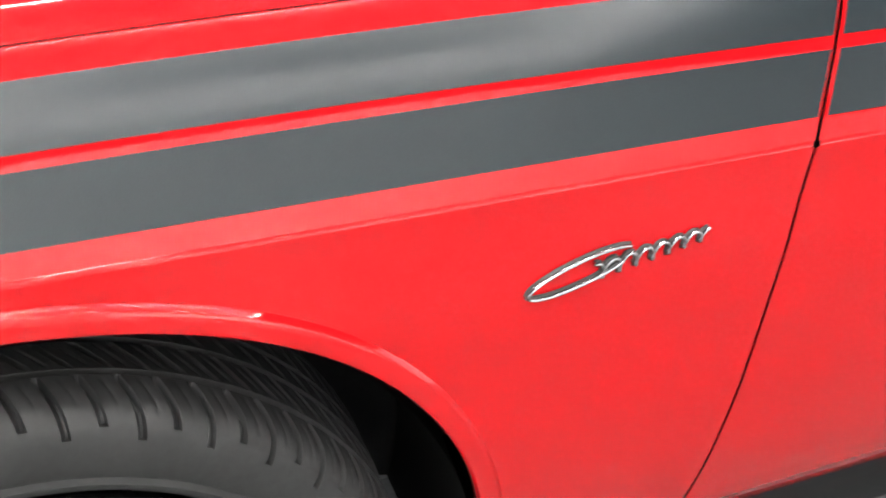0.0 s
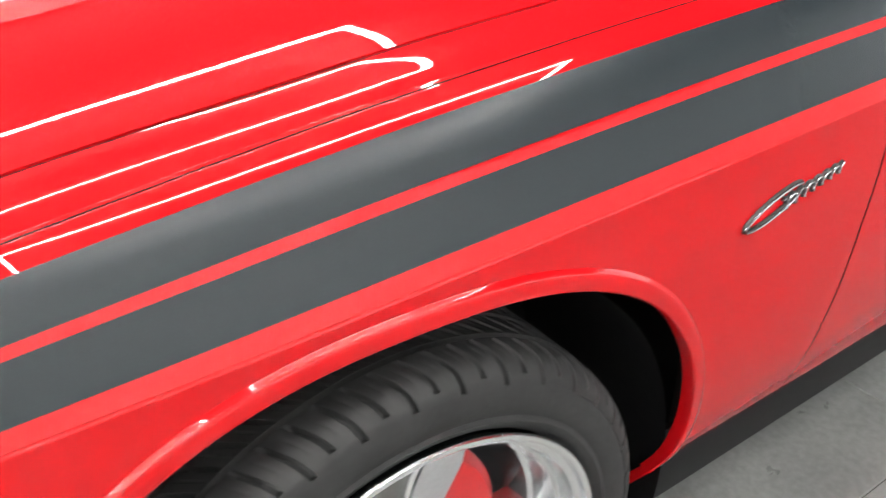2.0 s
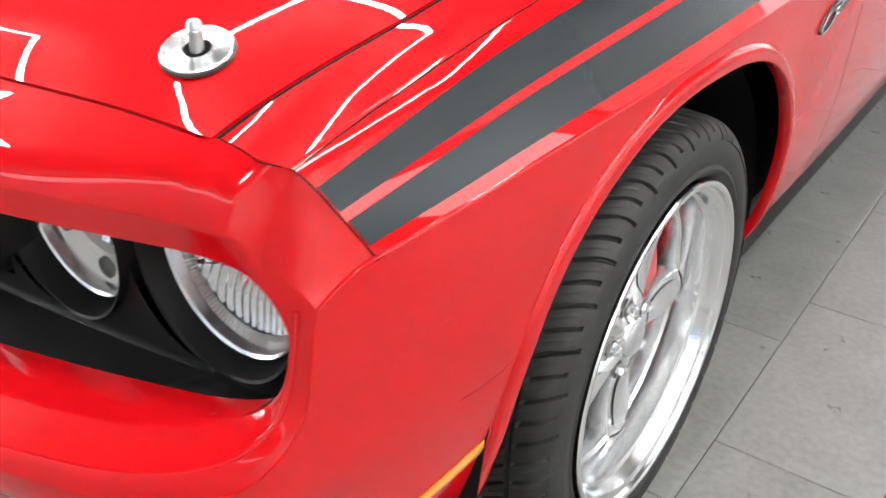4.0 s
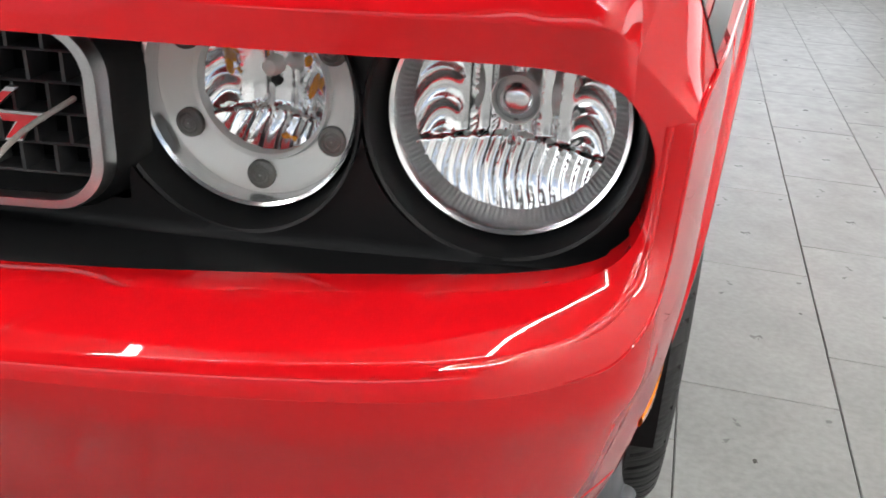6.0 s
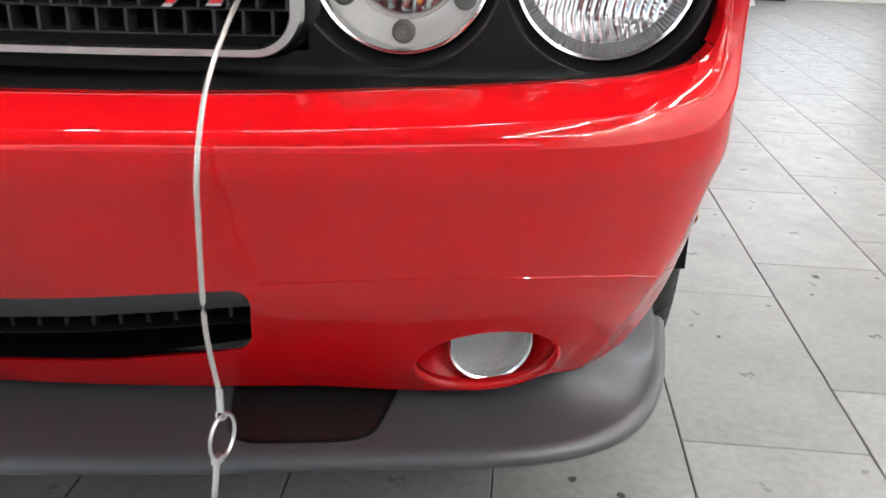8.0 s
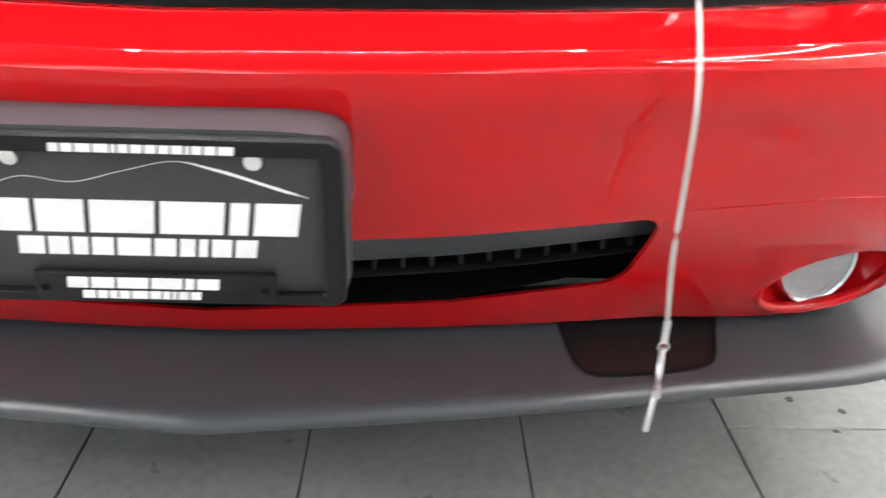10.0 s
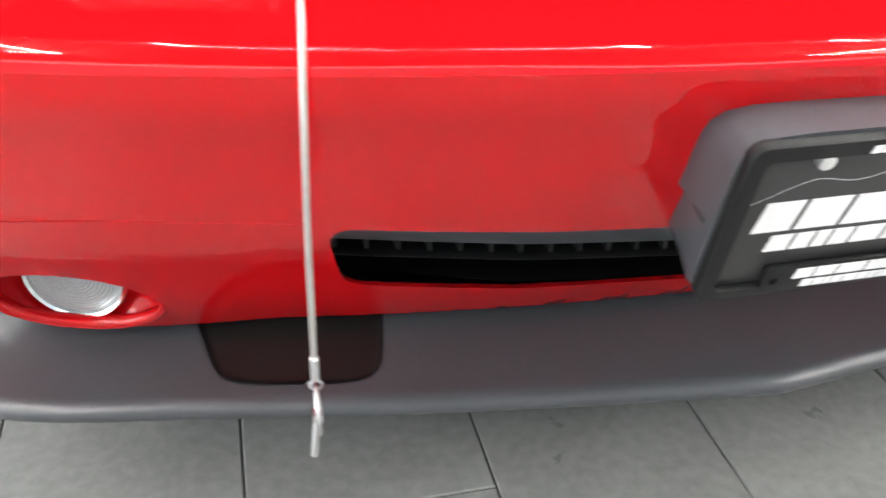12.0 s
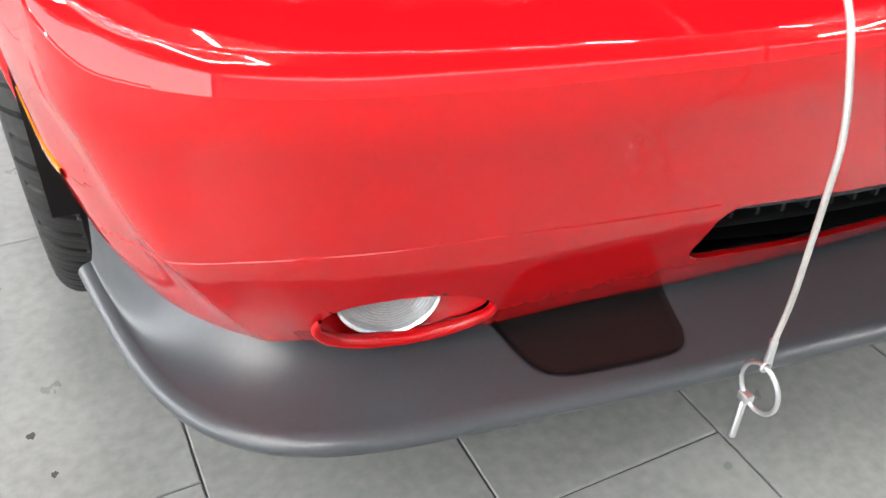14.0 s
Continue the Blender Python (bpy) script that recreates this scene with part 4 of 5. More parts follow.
def side_badge(side):
    pts = []
    for k in range(41):          # long open loop at the front
        a = radians(20 + 300 * k / 40)
        u, v = .052 * math.cos(a), .0115 * math.sin(a)
        pts.append((.497 + u - .15 * v, .7765 + v + .30 * u))
    run = []
    for k in range(90):          # even waves after it
        f = k / 89
        u = .510 + .118 * f
        run.append((u + .004 * math.sin(f * 44), .7745 + .020 * f + .0072 * math.sin(f * 44 + 1.2) * (1.15 - .3 * f)))
    for path, r in ((pts, .0021), (run, .0019)):
        line = [belt_point(s_of_y(y), z, .0045) for y, z in path]
        back = [belt_point(s_of_y(y), z, .0012) for y, z in path]
        part("badge_script", tube([Vector((side * p.x, p.y, p.z)) for p in line], r * .85, 8), BADGE, car, "flowing dark chrome badge stroke")
        part("badge_backing", tube([Vector((side * p.x, p.y, p.z)) for p in back], r * 1.5, 8), TRIMBLACK, car, "black backing of the badge")


side_badge(1)

# ---------------------------------------------------------------- hood pins


def hood_pin(side):
    x, y = .714, -.622
    z = hood_z(x, y)
    lean = Vector((side * (hood_z(x - .012, y) - hood_z(x + .012, y)), hood_z(x, y - .012) - hood_z(x, y + .012), .024))
    tilt = Matrix.Translation((side * x, y, z + .0015)) @ lean.to_track_quat("Z", "Y").to_matrix().to_4x4()
    post = Matrix.Translation((side * x, y, z + .0015))
    plate = part("hood_pin", lathe([(0, .0320), (.002, .0322), (.0035, .0308), (.0034, .0292), (.0028, .0280), (.0034, .0140), (.0030, .0128), (.0012, .0122), (-.004, .0122)], 56, "Z", tilt), PINPLATE, car, "round chrome hood pin plate")
    # thin black ring round the foot of the plate
    part("pin_gasket", lathe([(-.002, .0340), (.0012, .0338), (.0015, .0315)], 56, "Z", tilt), TRIMBLACK, plate, "thin black ring under the plate")
    part("pin_post", lathe([(-.01, .0062), (.017, .0062), (.0185, .0050), (.0200, .0066), (.0245, .0064), (.0270, .0045), (.0275, .0002)], 24, "Z", post), BRUSHED, plate, "steel pin post")
    # near-black disc that paints the shade inside the pin's hole
    part("pin_socket", lathe([(.0018, .0123), (.0014, .0115), (.0014, .0005)], 24, "Z", tilt), DARK, plate)
    for k in range(4):
        a = radians(45 + 90 * k)
        part("plate_screw", lathe([(.003, .0042), (.0044, .0038), (.0048, .0022), (.0036, .0012), (.0036, .0002)], 16, "Z", tilt @ Matrix.Translation((.0195 * math.cos(a), .0195 * math.sin(a), 0))), BRUSHED, plate)


both_sides(hood_pin)

# ---------------------------------------------------------------- wheels


def tyre_mesh(side, m):
    """Sidewall, stepped shoulder blocks and a ribbed tread: long grooves, short ones between them, and fine cuts."""
    # along the axle, radius, reach of the grooves: 0 none, 1 long ones only, 2 long and short, 3 all, -1 a rib's channel
    prof = [(.030, .262, 0), (.014, .268, 0), (.004, .277, 0), (-.0015, .287, 0), (.0, .2905, 0), (.0008, .293, 0), (-.0004, .295, 0), (-.0012, .310, 0), (-.0002, .321, 0), (.0016, .3290, 0), (.0022, .3305, 0),
            (.0004, .3312, 1), (.0018, .336, 1), (.0046, .3415, 1), (.0052, .3420, 2), (.0085, .347, 2), (.0125, .351, 3), (.019, .3555, 3), (.027, .3585, 3), (.036, .3602, 3), (.0455, .361, 3),
            (.050, .3615, 0), (.0505, .354, -1), (.058, .354, -1), (.0585, .362, 0)]
    prof += [(.064 + .0105 * k, .3625, 3) for k in range(4)]
    prof += [(.099, .3625, 0), (.0995, .355, -1), (.107, .355, -1), (.1075, .3625, 0), (.117, .363, 2), (.128, .363, 2), (.139, .3625, 0), (.1395, .355, -1), (.147, .355, -1), (.1475, .3625, 0)]
    prof += [(.156 + .0105 * k, .362, 3) for k in range(4)] + [(.190, .361, 0), (.1905, .354, -1), (.198, .354, -1), (.1985, .360, 0), (.210, .359, 3), (.222, .356, 3), (.232, .348, 2), (.240, .33, 0), (.243, .30, 0), (.235, .27, 0)]
    count, per = 36, 24
    depth = {0: (.0085, 1), 1: (.0085, 1), 12: (.0075, 2), 13: (.0060, 2), 6: (.0012, 3), 18: (.0012, 3)}
    rows = []
    for a, r, reach in prof:
        row = []
        flat = step01(a, .004, .040)
        lean = 1.37 * a if a < .06 else .082 + 2.2 * (a - .06)
        for k in range(count * per):
            ang = 2 * math.pi * k / (count * per) + lean
            deep, need = depth.get(k % per, (0, 9))
            if reach < need:
                deep = 0
            aa, rr = a + deep * .8 * (1 - flat), r - deep * (.25 + .75 * flat)
            row.append(m @ Vector((-side * aa, rr * math.cos(ang), rr * math.sin(ang))))
        rows.append(row)
    return grid_mesh(rows, closed=True)


def wheel(side, y):
    m = Matrix.Translation((side * .946, y, .362))
    lip = [(.022, .258), (.010, .264), (.000, .2705), (-.003, .269), (-.0035, .264), (-.001, .2605), (.006, .2585), (.010, .2500), (.030, .2440), (.034, .238), (.060, .2345), (.075, .2340), (.080, .228), (.115, .222), (.20, .222)]
    rim = part("wheel", lathe([(-side * a, r) for a, r in lip], 120, m=m), CHROME, car, "polished five-spoke alloy wheel")
    part("tyre", tyre_mesh(side, m), RUBBER, rim, "black low-profile tyre", sharp=30)
    for k in range(5):
        ang = radians(65 + 72 * k)
        half_at = lambda f: .021 + .017 * step01(f, .10, .72) - .006 * step01(f, .80, 1.0)
        deep_at = lambda f: .060 + .012 * math.sin(math.pi * f * .9) + .010 * step01(f, .75, 1)
        put = lambda f, u, d: m @ Vector((-side * (deep_at(f) + d), (.030 + .200 * f) * math.cos(ang) - u * half_at(f) * math.sin(ang), (.030 + .200 * f) * math.sin(ang) + u * half_at(f) * math.cos(ang)))
        rows = [[put(j / 18, u, d) for u, d in ((-1.0, .040), (-1.0, .008), (-.95, .002), (-.86, .0005), (-.5, -.006), (0, -.009), (.5, -.006), (.86, .0005), (.95, .002), (1.0, .008), (1.0, .040))] for j in range(19)]
        part("spoke", grid_mesh(rows), CHROME, rim, "polished tapered spoke", sharp=28)
        rows = []
        for j in range(15):
            f = .20 + .74 * j / 14
            e = .80 * min(1, math.sqrt(max(1 - ((f - .57) / .3701) ** 6, .0005)))
            rows.append([put(f, u * e, -.0098 + .0105 * abs(u * e) ** 1.8 - .0012) for u in (-1, -.8, -.5, -.2, .2, .5, .8, 1)])
        part("spoke_inlay", grid_mesh(rows), GREYMETAL, rim, "satin silver spoke face")
    hub = m @ Matrix.Translation((-side * .066, 0, 0))
    part("hub", lathe([(side * a, r) for a, r in ((-.03, .072), (-.004, .072), (.002, .066), (.004, .040), (.010, .036), (.016, .0345), (.018, .033))], 60, m=hub), CHROME, rim, "polished hub")
    part("centre_cap", lathe([(side * a, r) for a, r in ((.012, .0335), (.020, .0325), (.0225, .029), (.0215, .0275), (.0225, .026), (.024, .0005))], 60, m=hub), GREYMETAL, rim, "grey centre cap")
    for k in range(5):
        a = radians(29 + 72 * k)
        n = hub @ Matrix.Translation((0, .0575 * math.cos(a), .0575 * math.sin(a)))
        part("lug_seat", lathe([(side * q, r) for q, r in ((.006, .0165), (.007, .0150), (-.006, .0135), (-.02, .0135))], 28, m=n), IRON, rim)
        part("lug_nut", lathe([(side * q, r) for q, r in ((-.012, .0105), (.014, .0105), (.020, .0085), (.022, .0045), (.0222, .0003))], 6, m=n), CHROME, rim, "chrome lug nut", sharp=20)
    va = radians(67)
    c, s = math.cos(va), math.sin(va)
    part("valve_stem", tube([m @ Vector((-side * (.030 + .045 * f), (.2385 - .016 * f) * c, (.2385 - .016 * f) * s)) for f in (1, .75, .5, .25, .02, 0)], [.0048, .0048, .0048, .0050, .0050, .003], 10), TRIMBLACK, rim, "black valve stem")
    part("brake_disc", lathe([(-side * a, r) for a, r in ((.115, .07), (.112, .08), (.112, .172), (.116, .1735), (.140, .1735), (.142, .07))], 80, m=m), IRON, car, "iron brake disc")
    rows = []
    for f in [j / 16 for j in range(17)]:
        a = radians(-30 + 95 * f)
        e = min(1, 6 * f, 6 * (1 - f))
        rows.append([m @ Vector((-side * x, r * math.cos(a), r * math.sin(a))) for x, r in ((.150, .115), (.106, .118), (.094 + .006 * (1 - e), .128), (.090 + .008 * (1 - e), .150), (.094 + .006 * (1 - e), .178), (.106, .190 * (.985 + .015 * e)), (.150, .192))])
    bm = grid_mesh(rows)
    part("brake_caliper", bm, CALIPER, car, "red brake caliper")
    part("wheel_liner", lathe([(.03 * -side, AR + .004), (-side * .10, AR + .012), (-side * .34, AR + .012), (-side * .34, .02)], 64, m=Matrix.Translation((side * .950, y + AX, AZ)), arc=(radians(-15), radians(180))), LINER, car, "black wheel arch liner")


both_sides(lambda sd: wheel(sd, 0))
both_sides(lambda sd: wheel(sd, REAR))

# mud deflector ahead of the wheel
for side in (1, -1):
    rows = []
    for k in range(13):
        z = .285 + .29 * k / 12
        yy = -.408 - .042 * (k / 12) ** 2
        xx = belt_point(s_of_y(-.43), z).x - .006
        rows.append([Vector((side * (xx - .12), yy + .02, z)), Vector((side * (xx - .012), yy + .005, z)), Vector((side * xx, yy, z)), Vector((side * (xx - .002), yy - .02, z))])
    part("arch_deflector", grid_mesh(rows), PLASTIC, car, "black plastic deflector ahead of the tyre")

# ---------------------------------------------------------------- cabin and tail, which close the car behind the doors
CABINGLASS = material("tinted_cabin_glass", (0.012, 0.014, 0.015), rough=0.06, specular=0.5, grain=0.05)
ROOF_Y = (.85, 1.00, 1.30, 1.60, 2.00, 2.50, 3.00, 3.35, 3.50, 3.90, 3.99)
roof_z = rising(ROOF_Y, (1.045, 1.09, 1.235, 1.365, 1.400, 1.385, 1.285, 1.13, 1.095, 1.075, 1.04))
roof_w = rising(ROOF_Y, (.72, .70, .63, .57, .555, .545, .56, .62, .72, .76, .76))
glass, roof, deck = [], [], []
for k in range(64):
    y = .85 + 3.14 * k / 63
    zt, wt = float(roof_z(y)), float(roof_w(y))
    half = [(.800, 1.005), (.795, 1.03), (wt + .4 * (.79 - wt), 1.03 + .62 * (zt - 1.03)), (wt + .02, zt - .02), (wt - .03, zt - .002), (wt * .6, zt + .008), (0, zt + .012)]
    row = [Vector((x, y, z)) for x, z in half] + [Vector((-x, y, z)) for x, z in half[-2::-1]]
    glass.append(row)
    top = [Vector((p.x, p.y, p.z + .004)) for p in row[3:10]]
    if 1.58 < y < 2.75:
        roof.append(top)
    if y > 3.30:
        deck.append([Vector((p.x, p.y, p.z + .004)) for p in row])
part("cabin_glass", grid_mesh(glass), CABINGLASS, car, "dark tinted cabin glass")
part("roof", grid_mesh(roof), PAINT, car, "red roof panel")
part("trunk_lid", grid_mesh(deck), PAINT, car, "red trunk lid")


def make_tail(side):
    rows = []
    for k in range(61):
        y = 2.49 + 1.50 * k / 60
        dy = abs(y - REAR - AX)
        low = max(.345, AZ + math.sqrt(max(.43 ** 2 - dy * dy, 0)) if dy < .43 else 0)
        x = .965 - .06 * step01(y, 3.45, 4.0)
        ends = [(x - .015, low), (x, low + .02), (x + .004, .5 * (low + .90)), (x, .918), (x - .05, 1.02), (.86, 1.062), (.80, 1.055)]
        rows.append([Vector((px, y, max(pz, low))) for px, pz in ends])
    part("quarter_panel", grid_mesh(mirror_rows(rows, side)), PAINT, car, "red rear quarter panel")


both_sides(make_tail)
part("tail_panel", box_mesh(-.90, 3.955, .36, .90, 3.992, 1.045, .012), PAINT, car, "red tail panel")
part("tail_core", box_mesh(-.66, 2.5, .36, .66, 3.95, .95), DARK, car, "dark core behind the cabin")

# ---------------------------------------------------------------- chin spoiler
LIP = [(0, -.899), (.20, -.875), (.40, -.846), (.60, -.811), (.75, -.777), (.812, -.741), (.848, -.700), (.878, -.635), (.900, -.53), (.914, -.42)]
lip_len = np.r_[0, np.cumsum([math.dist(a, b) for a, b in zip(LIP, LIP[1:])])]
lip_line = spline(lip_len, LIP)
LIP_S = [0, s_of_x(.20), s_of_x(.40), s_of_x(.60), s_of_x(.75), s_of_x(.825), chord[6] - .02, s_of_y(-.60), s_of_y(-.50), s_of_y(-.43)]
halves = {}
patch = {-1: [], 1: []}
for side in (-1, 1):
    half = []
    roots = []
    for k in range(261):
        s = float(np.interp(lip_len[-1] * k / 260, lip_len, LIP_S))
        n = belt_frame(s)[1]
        # towards the wheel the spoiler's inner side climbs behind the bumper
        climb = .10 * step01(lip_line(lip_len[-1] * k / 260)[1], -.63, -.45)
        roots.append(belt_point(s, belt_low(s) - .004 + climb) - Vector((n[0], n[1], 0)) * .026)
    for k in range(261):
        u = lip_len[-1] * k / 260
        q = lip_line(u)
        s = float(np.interp(u, lip_len, LIP_S))
        pp, n = belt_frame(s)
        nn = Vector((n[0], n[1], 0))
        reach = min(14, k, 260 - k)
        t = sum(roots[k - reach:k + reach + 1], Vector()) / (2 * reach + 1)
        o = Vector((q[0], q[1], .250))
        row = [o - nn * .30 + Vector((0, 0, -.02)), o - nn * .02 + Vector((0, 0, -.014)), o - nn * .006 + Vector((0, 0, -.011)), o - nn * .001 + Vector((0, 0, -.006)), o, o - nn * .002 + Vector((0, 0, .005)), o - nn * .007 + Vector((0, 0, .009)), o - nn * .014 + Vector((0, 0, .011))]
        base = row[-1].copy()
        flank = step01(q[1], -.70, -.56)
        strip = []
        for j in range(1, 41):
            f = j / 40
            p = base.lerp(t, f)
            p.z = base.z + (t.z - base.z) * f ** (2.1 + .3 * flank)
            # sunk pocket with rounded corners under the outer end of the intake
            px, pf = (abs(p.x) - .468) / (.074 + .026 * f), (f - .63) / .50
            rim = (abs(px) ** 5 + abs(pf) ** 5) ** .2
            p.z -= .004 * (1 - step01(rim, .90, 1.0))
            row.append(p)
            if rim < .99:
                strip.append(Vector((side * p.x, p.y, p.z + .0016)))
        if len(strip) > 3:
            patch[side].append([strip[0].lerp(strip[-1], 0)] + [strip[round((len(strip) - 1) * j / 16)] for j in range(1, 17)])
        half.append([Vector((side * p.x, p.y, p.z)) for p in row])
    halves[side] = half
part("chin_spoiler", grid_mesh(halves[-1][::-1] + halves[1][1:]), SATIN, car, "satin black chin spoiler", sharp=50)
# near-black sheet laid over the shallow pocket on each side
for side in (-1, 1):
    part("duct_insert", grid_mesh(patch[side]), LIP_PATCH, car, "black patch in a shallow recess of the chin spoiler")

# ---------------------------------------------------------------- plate with its bracket
plate = empty("number_plate", "black dealer plate in a black plastic bracket on the bumper", "number plate", at=(0, 0, 0))
PM = Matrix.Translation((0, -.9585, .4945)) @ Matrix.Rotation(radians(12.5), 4, "X")


def plate_box(name, u0, v0, u1, v1, d0, d1, mat, bevel=0.0, label="", slant=0.0):
    bm = box_mesh(u0, -d1, v0, u1, -d0, v1, bevel)
    for v in bm.verts:
        v.co.x += slant * v.co.z
    bmesh.ops.transform(bm, matrix=PM, verts=bm.verts)
    return part(name, bm, mat, plate, label)


# bracket: a deep tapering tray
rows = []
for d, grow, rise in ((-.085, .000, -.012), (-.045, .003, -.006), (-.012, .003, -.002), (-.003, .002, 0), (-.002, -.002, 0), (-.002, -.02, 0)):
    row = []
    for k in range(72):
        a = 2 * math.pi * k / 72
        e = 9
        cu, sv = math.cos(a), math.sin(a)
        q = (abs(cu) ** e + abs(sv) ** e) ** (-1 / e)
        u, v = cu * q * (.156 + grow), sv * q * (.0805 + grow)
        if v > 0:
            v += rise
        elif d < -.02:
            u *= .95
        row.append(PM @ Vector((u, -d, v)))
    rows.append(row)
part("bracket", grid_mesh(rows, closed=True), SATIN, plate, "black plastic plate bracket")
plate_box("plate_panel", -.150, -.076, .150, .076, -.006, -.0005, TRIMBLACK, .001, "black dealer plate")


def soft_loop(hu, v0, v1, r, n=7):
    pts = []
    for cu, cv, a0 in ((hu - r, v1 - r, 0), (-hu + r, v1 - r, 90), (-hu + r, v0 + r, 180), (hu - r, v0 + r, 270)):
        pts += [(cu + r * math.cos(radians(a0 + 90 * k / n)), cv + r * math.sin(radians(a0 + 90 * k / n))) for k in range(n + 1)]
    return pts


rows = []
for hu, v0, v1, r, d in ((.1545, -.0795, .0795, .012, -.004), (.1550, -.080, .080, .012, .0035), (.1535, -.0785, .0785, .011, .0062), (.1500, -.0755, .0755, .009, .0068), (.1400, -.0700, .0655, .006, .0062), (.1385, -.0690, .0640, .005, .0045), (.1385, -.0690, .0640, .005, -.001)):
    rows.append([PM @ Vector((u, -d, v)) for u, v in soft_loop(hu, v0, v1, r)])
part("plate_frame", grid_mesh(rows, closed=True), PLASTIC, plate, "black plastic plate frame with rounded corners")
plate_box("frame_tab", -.098, -.0785, .098, -.048, .001, .0072, PLASTIC, .0025, "raised lower panel of the plate frame")
for sg in (-1, 1):
    bm = lathe([(-.005, .0002), (-.005, .004), (-.0042, .0068), (-.001, .0072), (.002, .0072)], 12, "Y", PM @ Matrix.Translation((sg * .089, -.001, .0595)))
    part("plate_screw", bm, SATINCHROME, plate, "zinc hex screw", sharp=25)
    # flat near-black disc, painted in place of a shaded hole
    bm = lathe([(-.0082, .0036), (-.0080, .0003)], 16, "Y", PM @ Matrix.Translation((sg * .089, 0, -.0625)))
    part("frame_hole", bm, DARK, plate)


def block_row(u0, u1, v0, v1, widths, d, gap, slant=.15):
    """A row of plain upright white blocks in place of a dealer's lettering."""
    total = sum(widths) + gap * (len(widths) - 1)
    k = (u1 - u0) / total
    u = u0
    for w in widths:
        plate_box("ink_block", u, v0, u + w * k, v1, d, d + .0007, WHITEINK, 0, "", slant)
        u += (w + gap) * k


block_row(-.122, .119, -.0115, .0195, [.9, 1, 1.35, 1.35, .4, .95], -.0004, .12)
block_row(-.100, .088, -.034, -.0165, [1, .8, .6, .85, 1.3, .85, .6, .35, .8, .85], -.0004, .15)
block_row(-.062, .060, -.0625, -.0515, [.9, 1, 1.35, 1.35, .4, .95], .0072, .12)
block_row(-.050, .046, -.0735, -.0655, [1, .8, .6, .85, 1.3, .85, .6, .35, .8, .85], .0072, .15)
block_row(-.068, .066, .0665, .0745, [.8, .9, 1.2, 1.2, .35, .8, .9, .9, .8, .9, .3, .8, .9, 1.2], .006, .16)
ridge = bend([(-.135, .020), (-.085, .0405), (-.052, .036), (-.01, .047), (.03, .0565), (.06, .050), (.10, .036), (.128, .026)])
rows = []
for k in range(57):
    u, v = ridge(7 * k / 56)
    w = .0004 + .0016 * step01(k / 56, .55, .75) * (1 - step01(k / 56, .9, 1))
    rows.append([PM @ Vector((u, -.0003, v - w)), PM @ Vector((u, -.0003, v + w * .4))])
part("ink_ridge", grid_mesh(rows), WHITEINK, plate, "thin white ridge line")

# ---------------------------------------------------------------- lanyards of the hood pins


def lanyard(side, line, xr, zr, swing, yr=-.934):
    t = empty("lanyard", "thin steel hood-pin lanyard with a ring clip, hanging from the grille", "lanyard", "hood-pin lanyards", at=(0, 0, 0))
    line = bend(line + [(xr, yr, zr + .034)])
    part("cable", tube([line(6 * k / 60) for k in range(61)], .0023, 10), CABLE, t, "pale plastic-coated steel cable")
    part("crimp", tube([(xr, yr, zr + .040), (xr, yr, zr + .0385), (xr, yr, zr + .018), (xr, yr, zr + .0165)], [.0020, .0034, .0034, .0020], 12), BRUSHED, t, "crimped ferrule")
    eye = [(xr + .0045 * math.cos(a), yr, zr + .0125 + .0045 * math.sin(a)) for a in [2 * math.pi * k / 20 for k in range(21)]]
    part("eyelet", tube(eye, .0012, 8), BRUSHED, t)
    c, s = math.cos(swing), math.sin(swing)
    ring = [(xr - side * .0 + .0195 * math.cos(a) * c, yr + .0195 * math.cos(a) * s, zr - .010 + .0215 * math.sin(a)) for a in [2 * math.pi * k / 44 for k in range(45)]]
    part("ring", tube(ring, .0019, 10), BRUSHED, t, "split steel ring")
    bx, by = xr - .010 * c, yr - .010 * s
    part("clip_head", box_mesh(-.0055, -.004, -.0035, .0055, .004, .0045, .001, m=Matrix.Translation((bx, by, zr - .029)) @ Matrix.Rotation(swing, 4, "Z")), BRUSHED, t)
    part("clip_pin", tube([(bx, by, zr - .031), (bx - .001, by, zr - .034), (bx - .005, by - .002, zr - .069), (bx - .005, by - .002, zr - .0705)], [.0020, .0031, .0030, .0012], 10), BRUSHED, t, "steel clip pin")


lanyard(1, [(.433, -.722, .750), (.428, -.78, .737), (.427, -.85, .703), (.426, -.91, .652), (.426, -.938, .58), (.425, -.940, .48)], .4315, .362, radians(75))
lanyard(-1, [(-.440, -.722, .752), (-.445, -.80, .741), (-.449, -.87, .712), (-.456, -.936, .638), (-.4605, -.956, .56), (-.4625, -.957, .47)], -.463, .376, radians(-92), -.953)

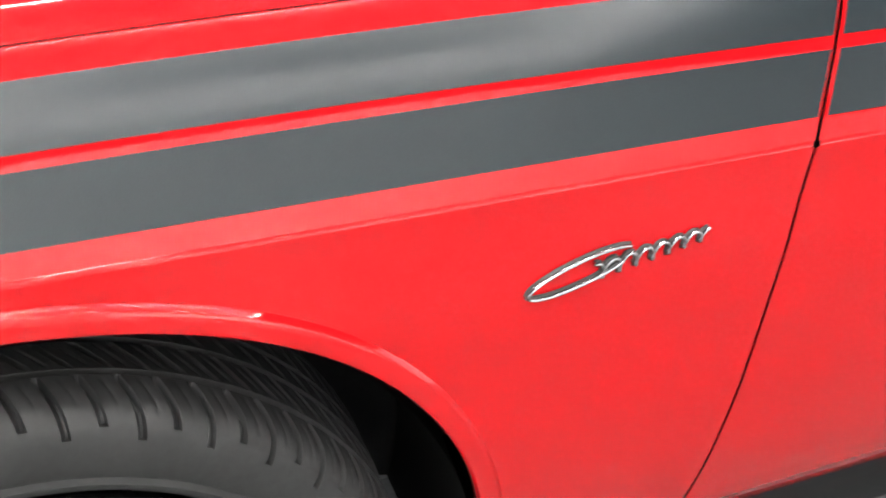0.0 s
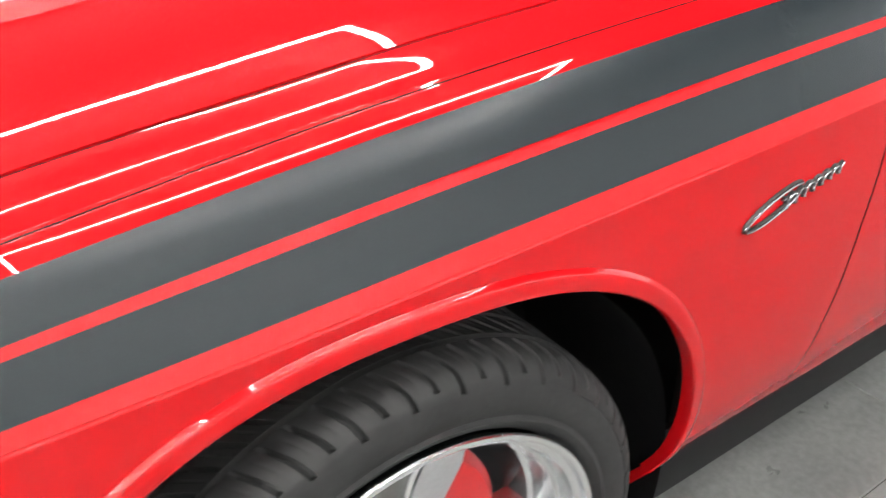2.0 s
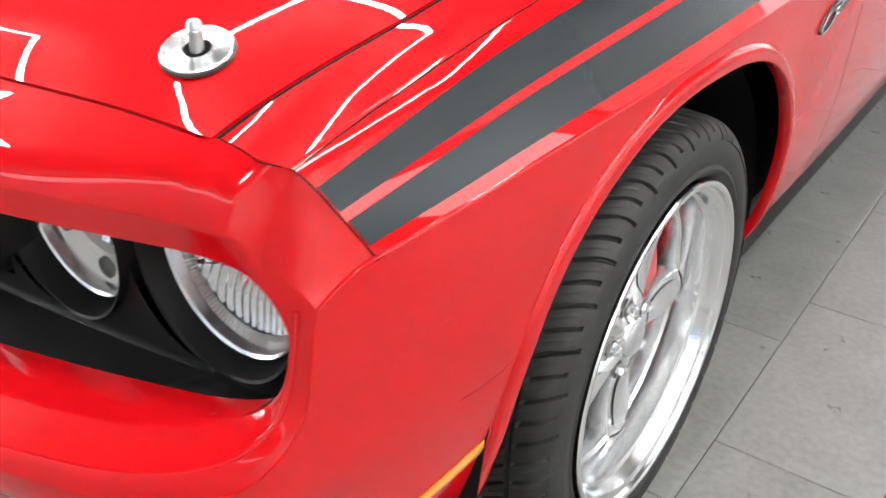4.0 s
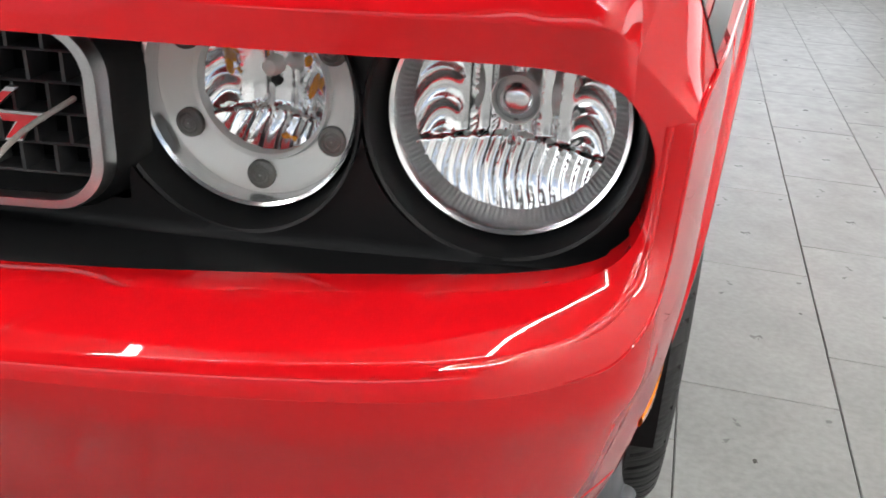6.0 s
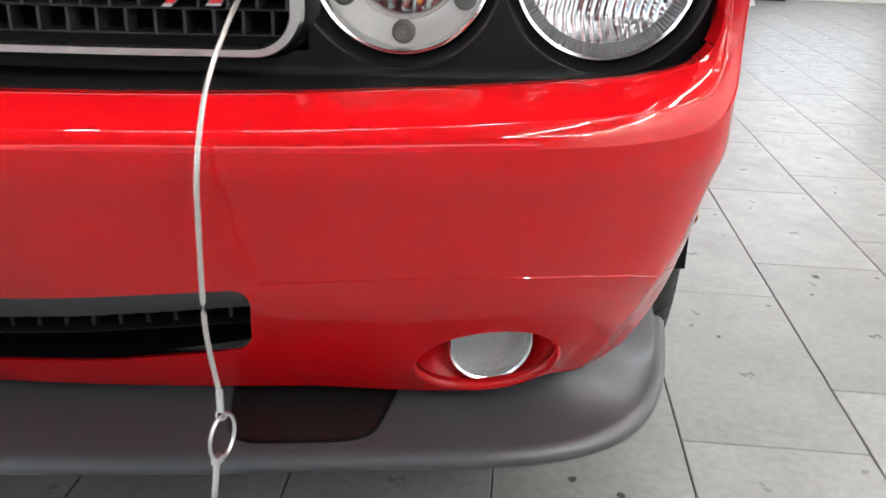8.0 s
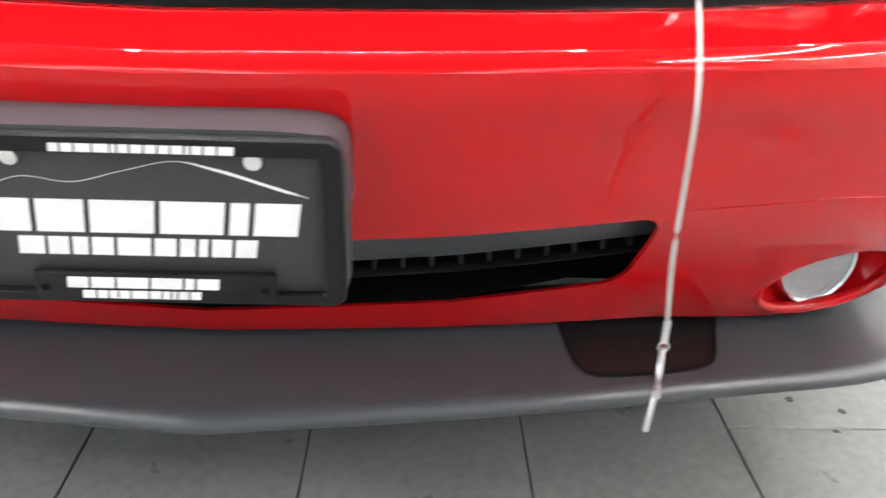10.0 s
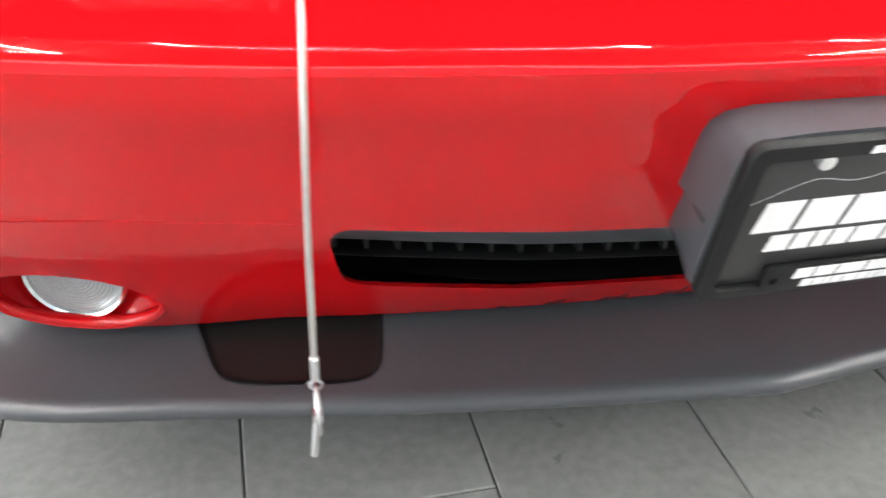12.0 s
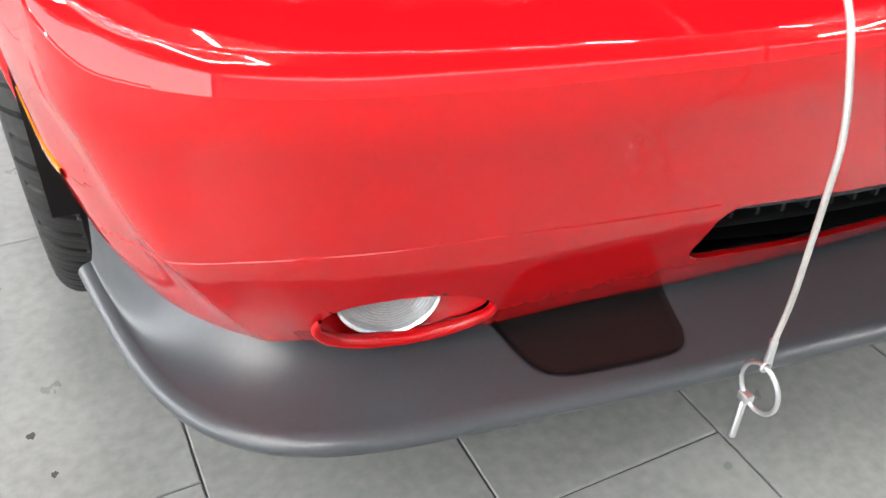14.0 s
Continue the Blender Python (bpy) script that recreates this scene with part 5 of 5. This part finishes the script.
# ---------------------------------------------------------------- far end of the showroom
col = part("column", lathe([(0, .17), (.0, .16), (.02, .16), (.02, .15), (3.6, .15)], 32, "Z", Matrix.Translation((2.60, 6.85, 0))), WALLPAINT)
tagged(col, "round white column standing on the tiled floor", "column", kind="structure")
tagged(part("skirting_box", box_mesh(2.80, 7.30, 0, 3.15, 7.5, .16, .004), TRIMBLACK), "low dark box against the white wall", "box")
tagged(part("baseboard", box_mesh(3.3, 7.47, 0, 4.58, 7.497, .05, .002), WALLPAINT), "white baseboard with a dark shadow gap", "baseboard", kind="structure")
tagged(part("baseboard", box_mesh(-6.5, 7.47, 0, 2.3, 7.497, .05, .002), WALLPAINT), "white baseboard along the back wall", "baseboard", kind="structure")


def floor_mark(x, y, r, mat, rnd):
    bm = bmesh.new()
    vs = [bm.verts.new((x + r * (.55 + .6 * rnd.random()) * math.cos(a), y + r * 1.3 * (.4 + .6 * rnd.random()) * math.sin(a), .0008)) for a in [2 * math.pi * k / 11 for k in range(11)]]
    bm.faces.new(vs)
    tagged(part("floor_stain", bm, mat, smooth=False), "small dark dirt mark on a grey floor tile", "stain", "dirt marks")


rnd = random.Random(5)
STAIN = material("dirt", (0.035, 0.032, 0.028), rough=.6, grain=.3, grain_size=300)
for x, y, r in ((-1.022, -.382, .006), (-1.002, -.457, .005), (1.418, .409, .012), (1.12, .05, .006), (1.25, .66, .005), (1.46, -.06, .006), (.80, -.47, .008), (.87, -.50, .007), (.93, -.60, .007), (.88, -.66, .005), (.84, -.55, .006), (1.05, -.62, .007)):
    floor_mark(x, y, r, STAIN, rnd)
# ---------------------------------------------------------------- floor tiles
def tile_mesh(name, length):
    bm = box_mesh(.0014, .0014, -.01, W - .0014, length - .0014, 0)
    bmesh.ops.bevel(bm, geom=[e for e in bm.edges if all(v.co.z > -.001 for v in e.verts)], offset=.0015, segments=1, affect="EDGES")
    me = bpy.data.meshes.new(name)
    bm.to_mesh(me)
    bm.free()
    me.materials.append(TILE)
    return me


tile_me = tile_mesh("tile", 3 * U)
far = bmesh.new()
for c in range(-24, 19):
    x = GX + c * W
    # joints between columns c and c+1 stand a third of a tile on from those of the column before
    y = GY + (c % 3) * U - 36 * U
    while y < Y1:
        if y + 3 * U > Y0 and X0 < x + W and x < X1:
            near = -1.4 < x < 2.6 and -1.9 < y < 2.2
            if near:
                ob = new("tile", tile_me)
                ob.parent = floor
                ob.location = (x, y, 0)
            else:
                bmesh.ops.create_cube(far, size=1, matrix=Matrix.LocRotScale((x + W / 2, y + 1.5 * U, -.005), None, (W - .0028, 3 * U - .0028, .01)))
        y += 3 * U
tagged(part("far_tile", far, TILE, floor, smooth=False), kind="stuff")
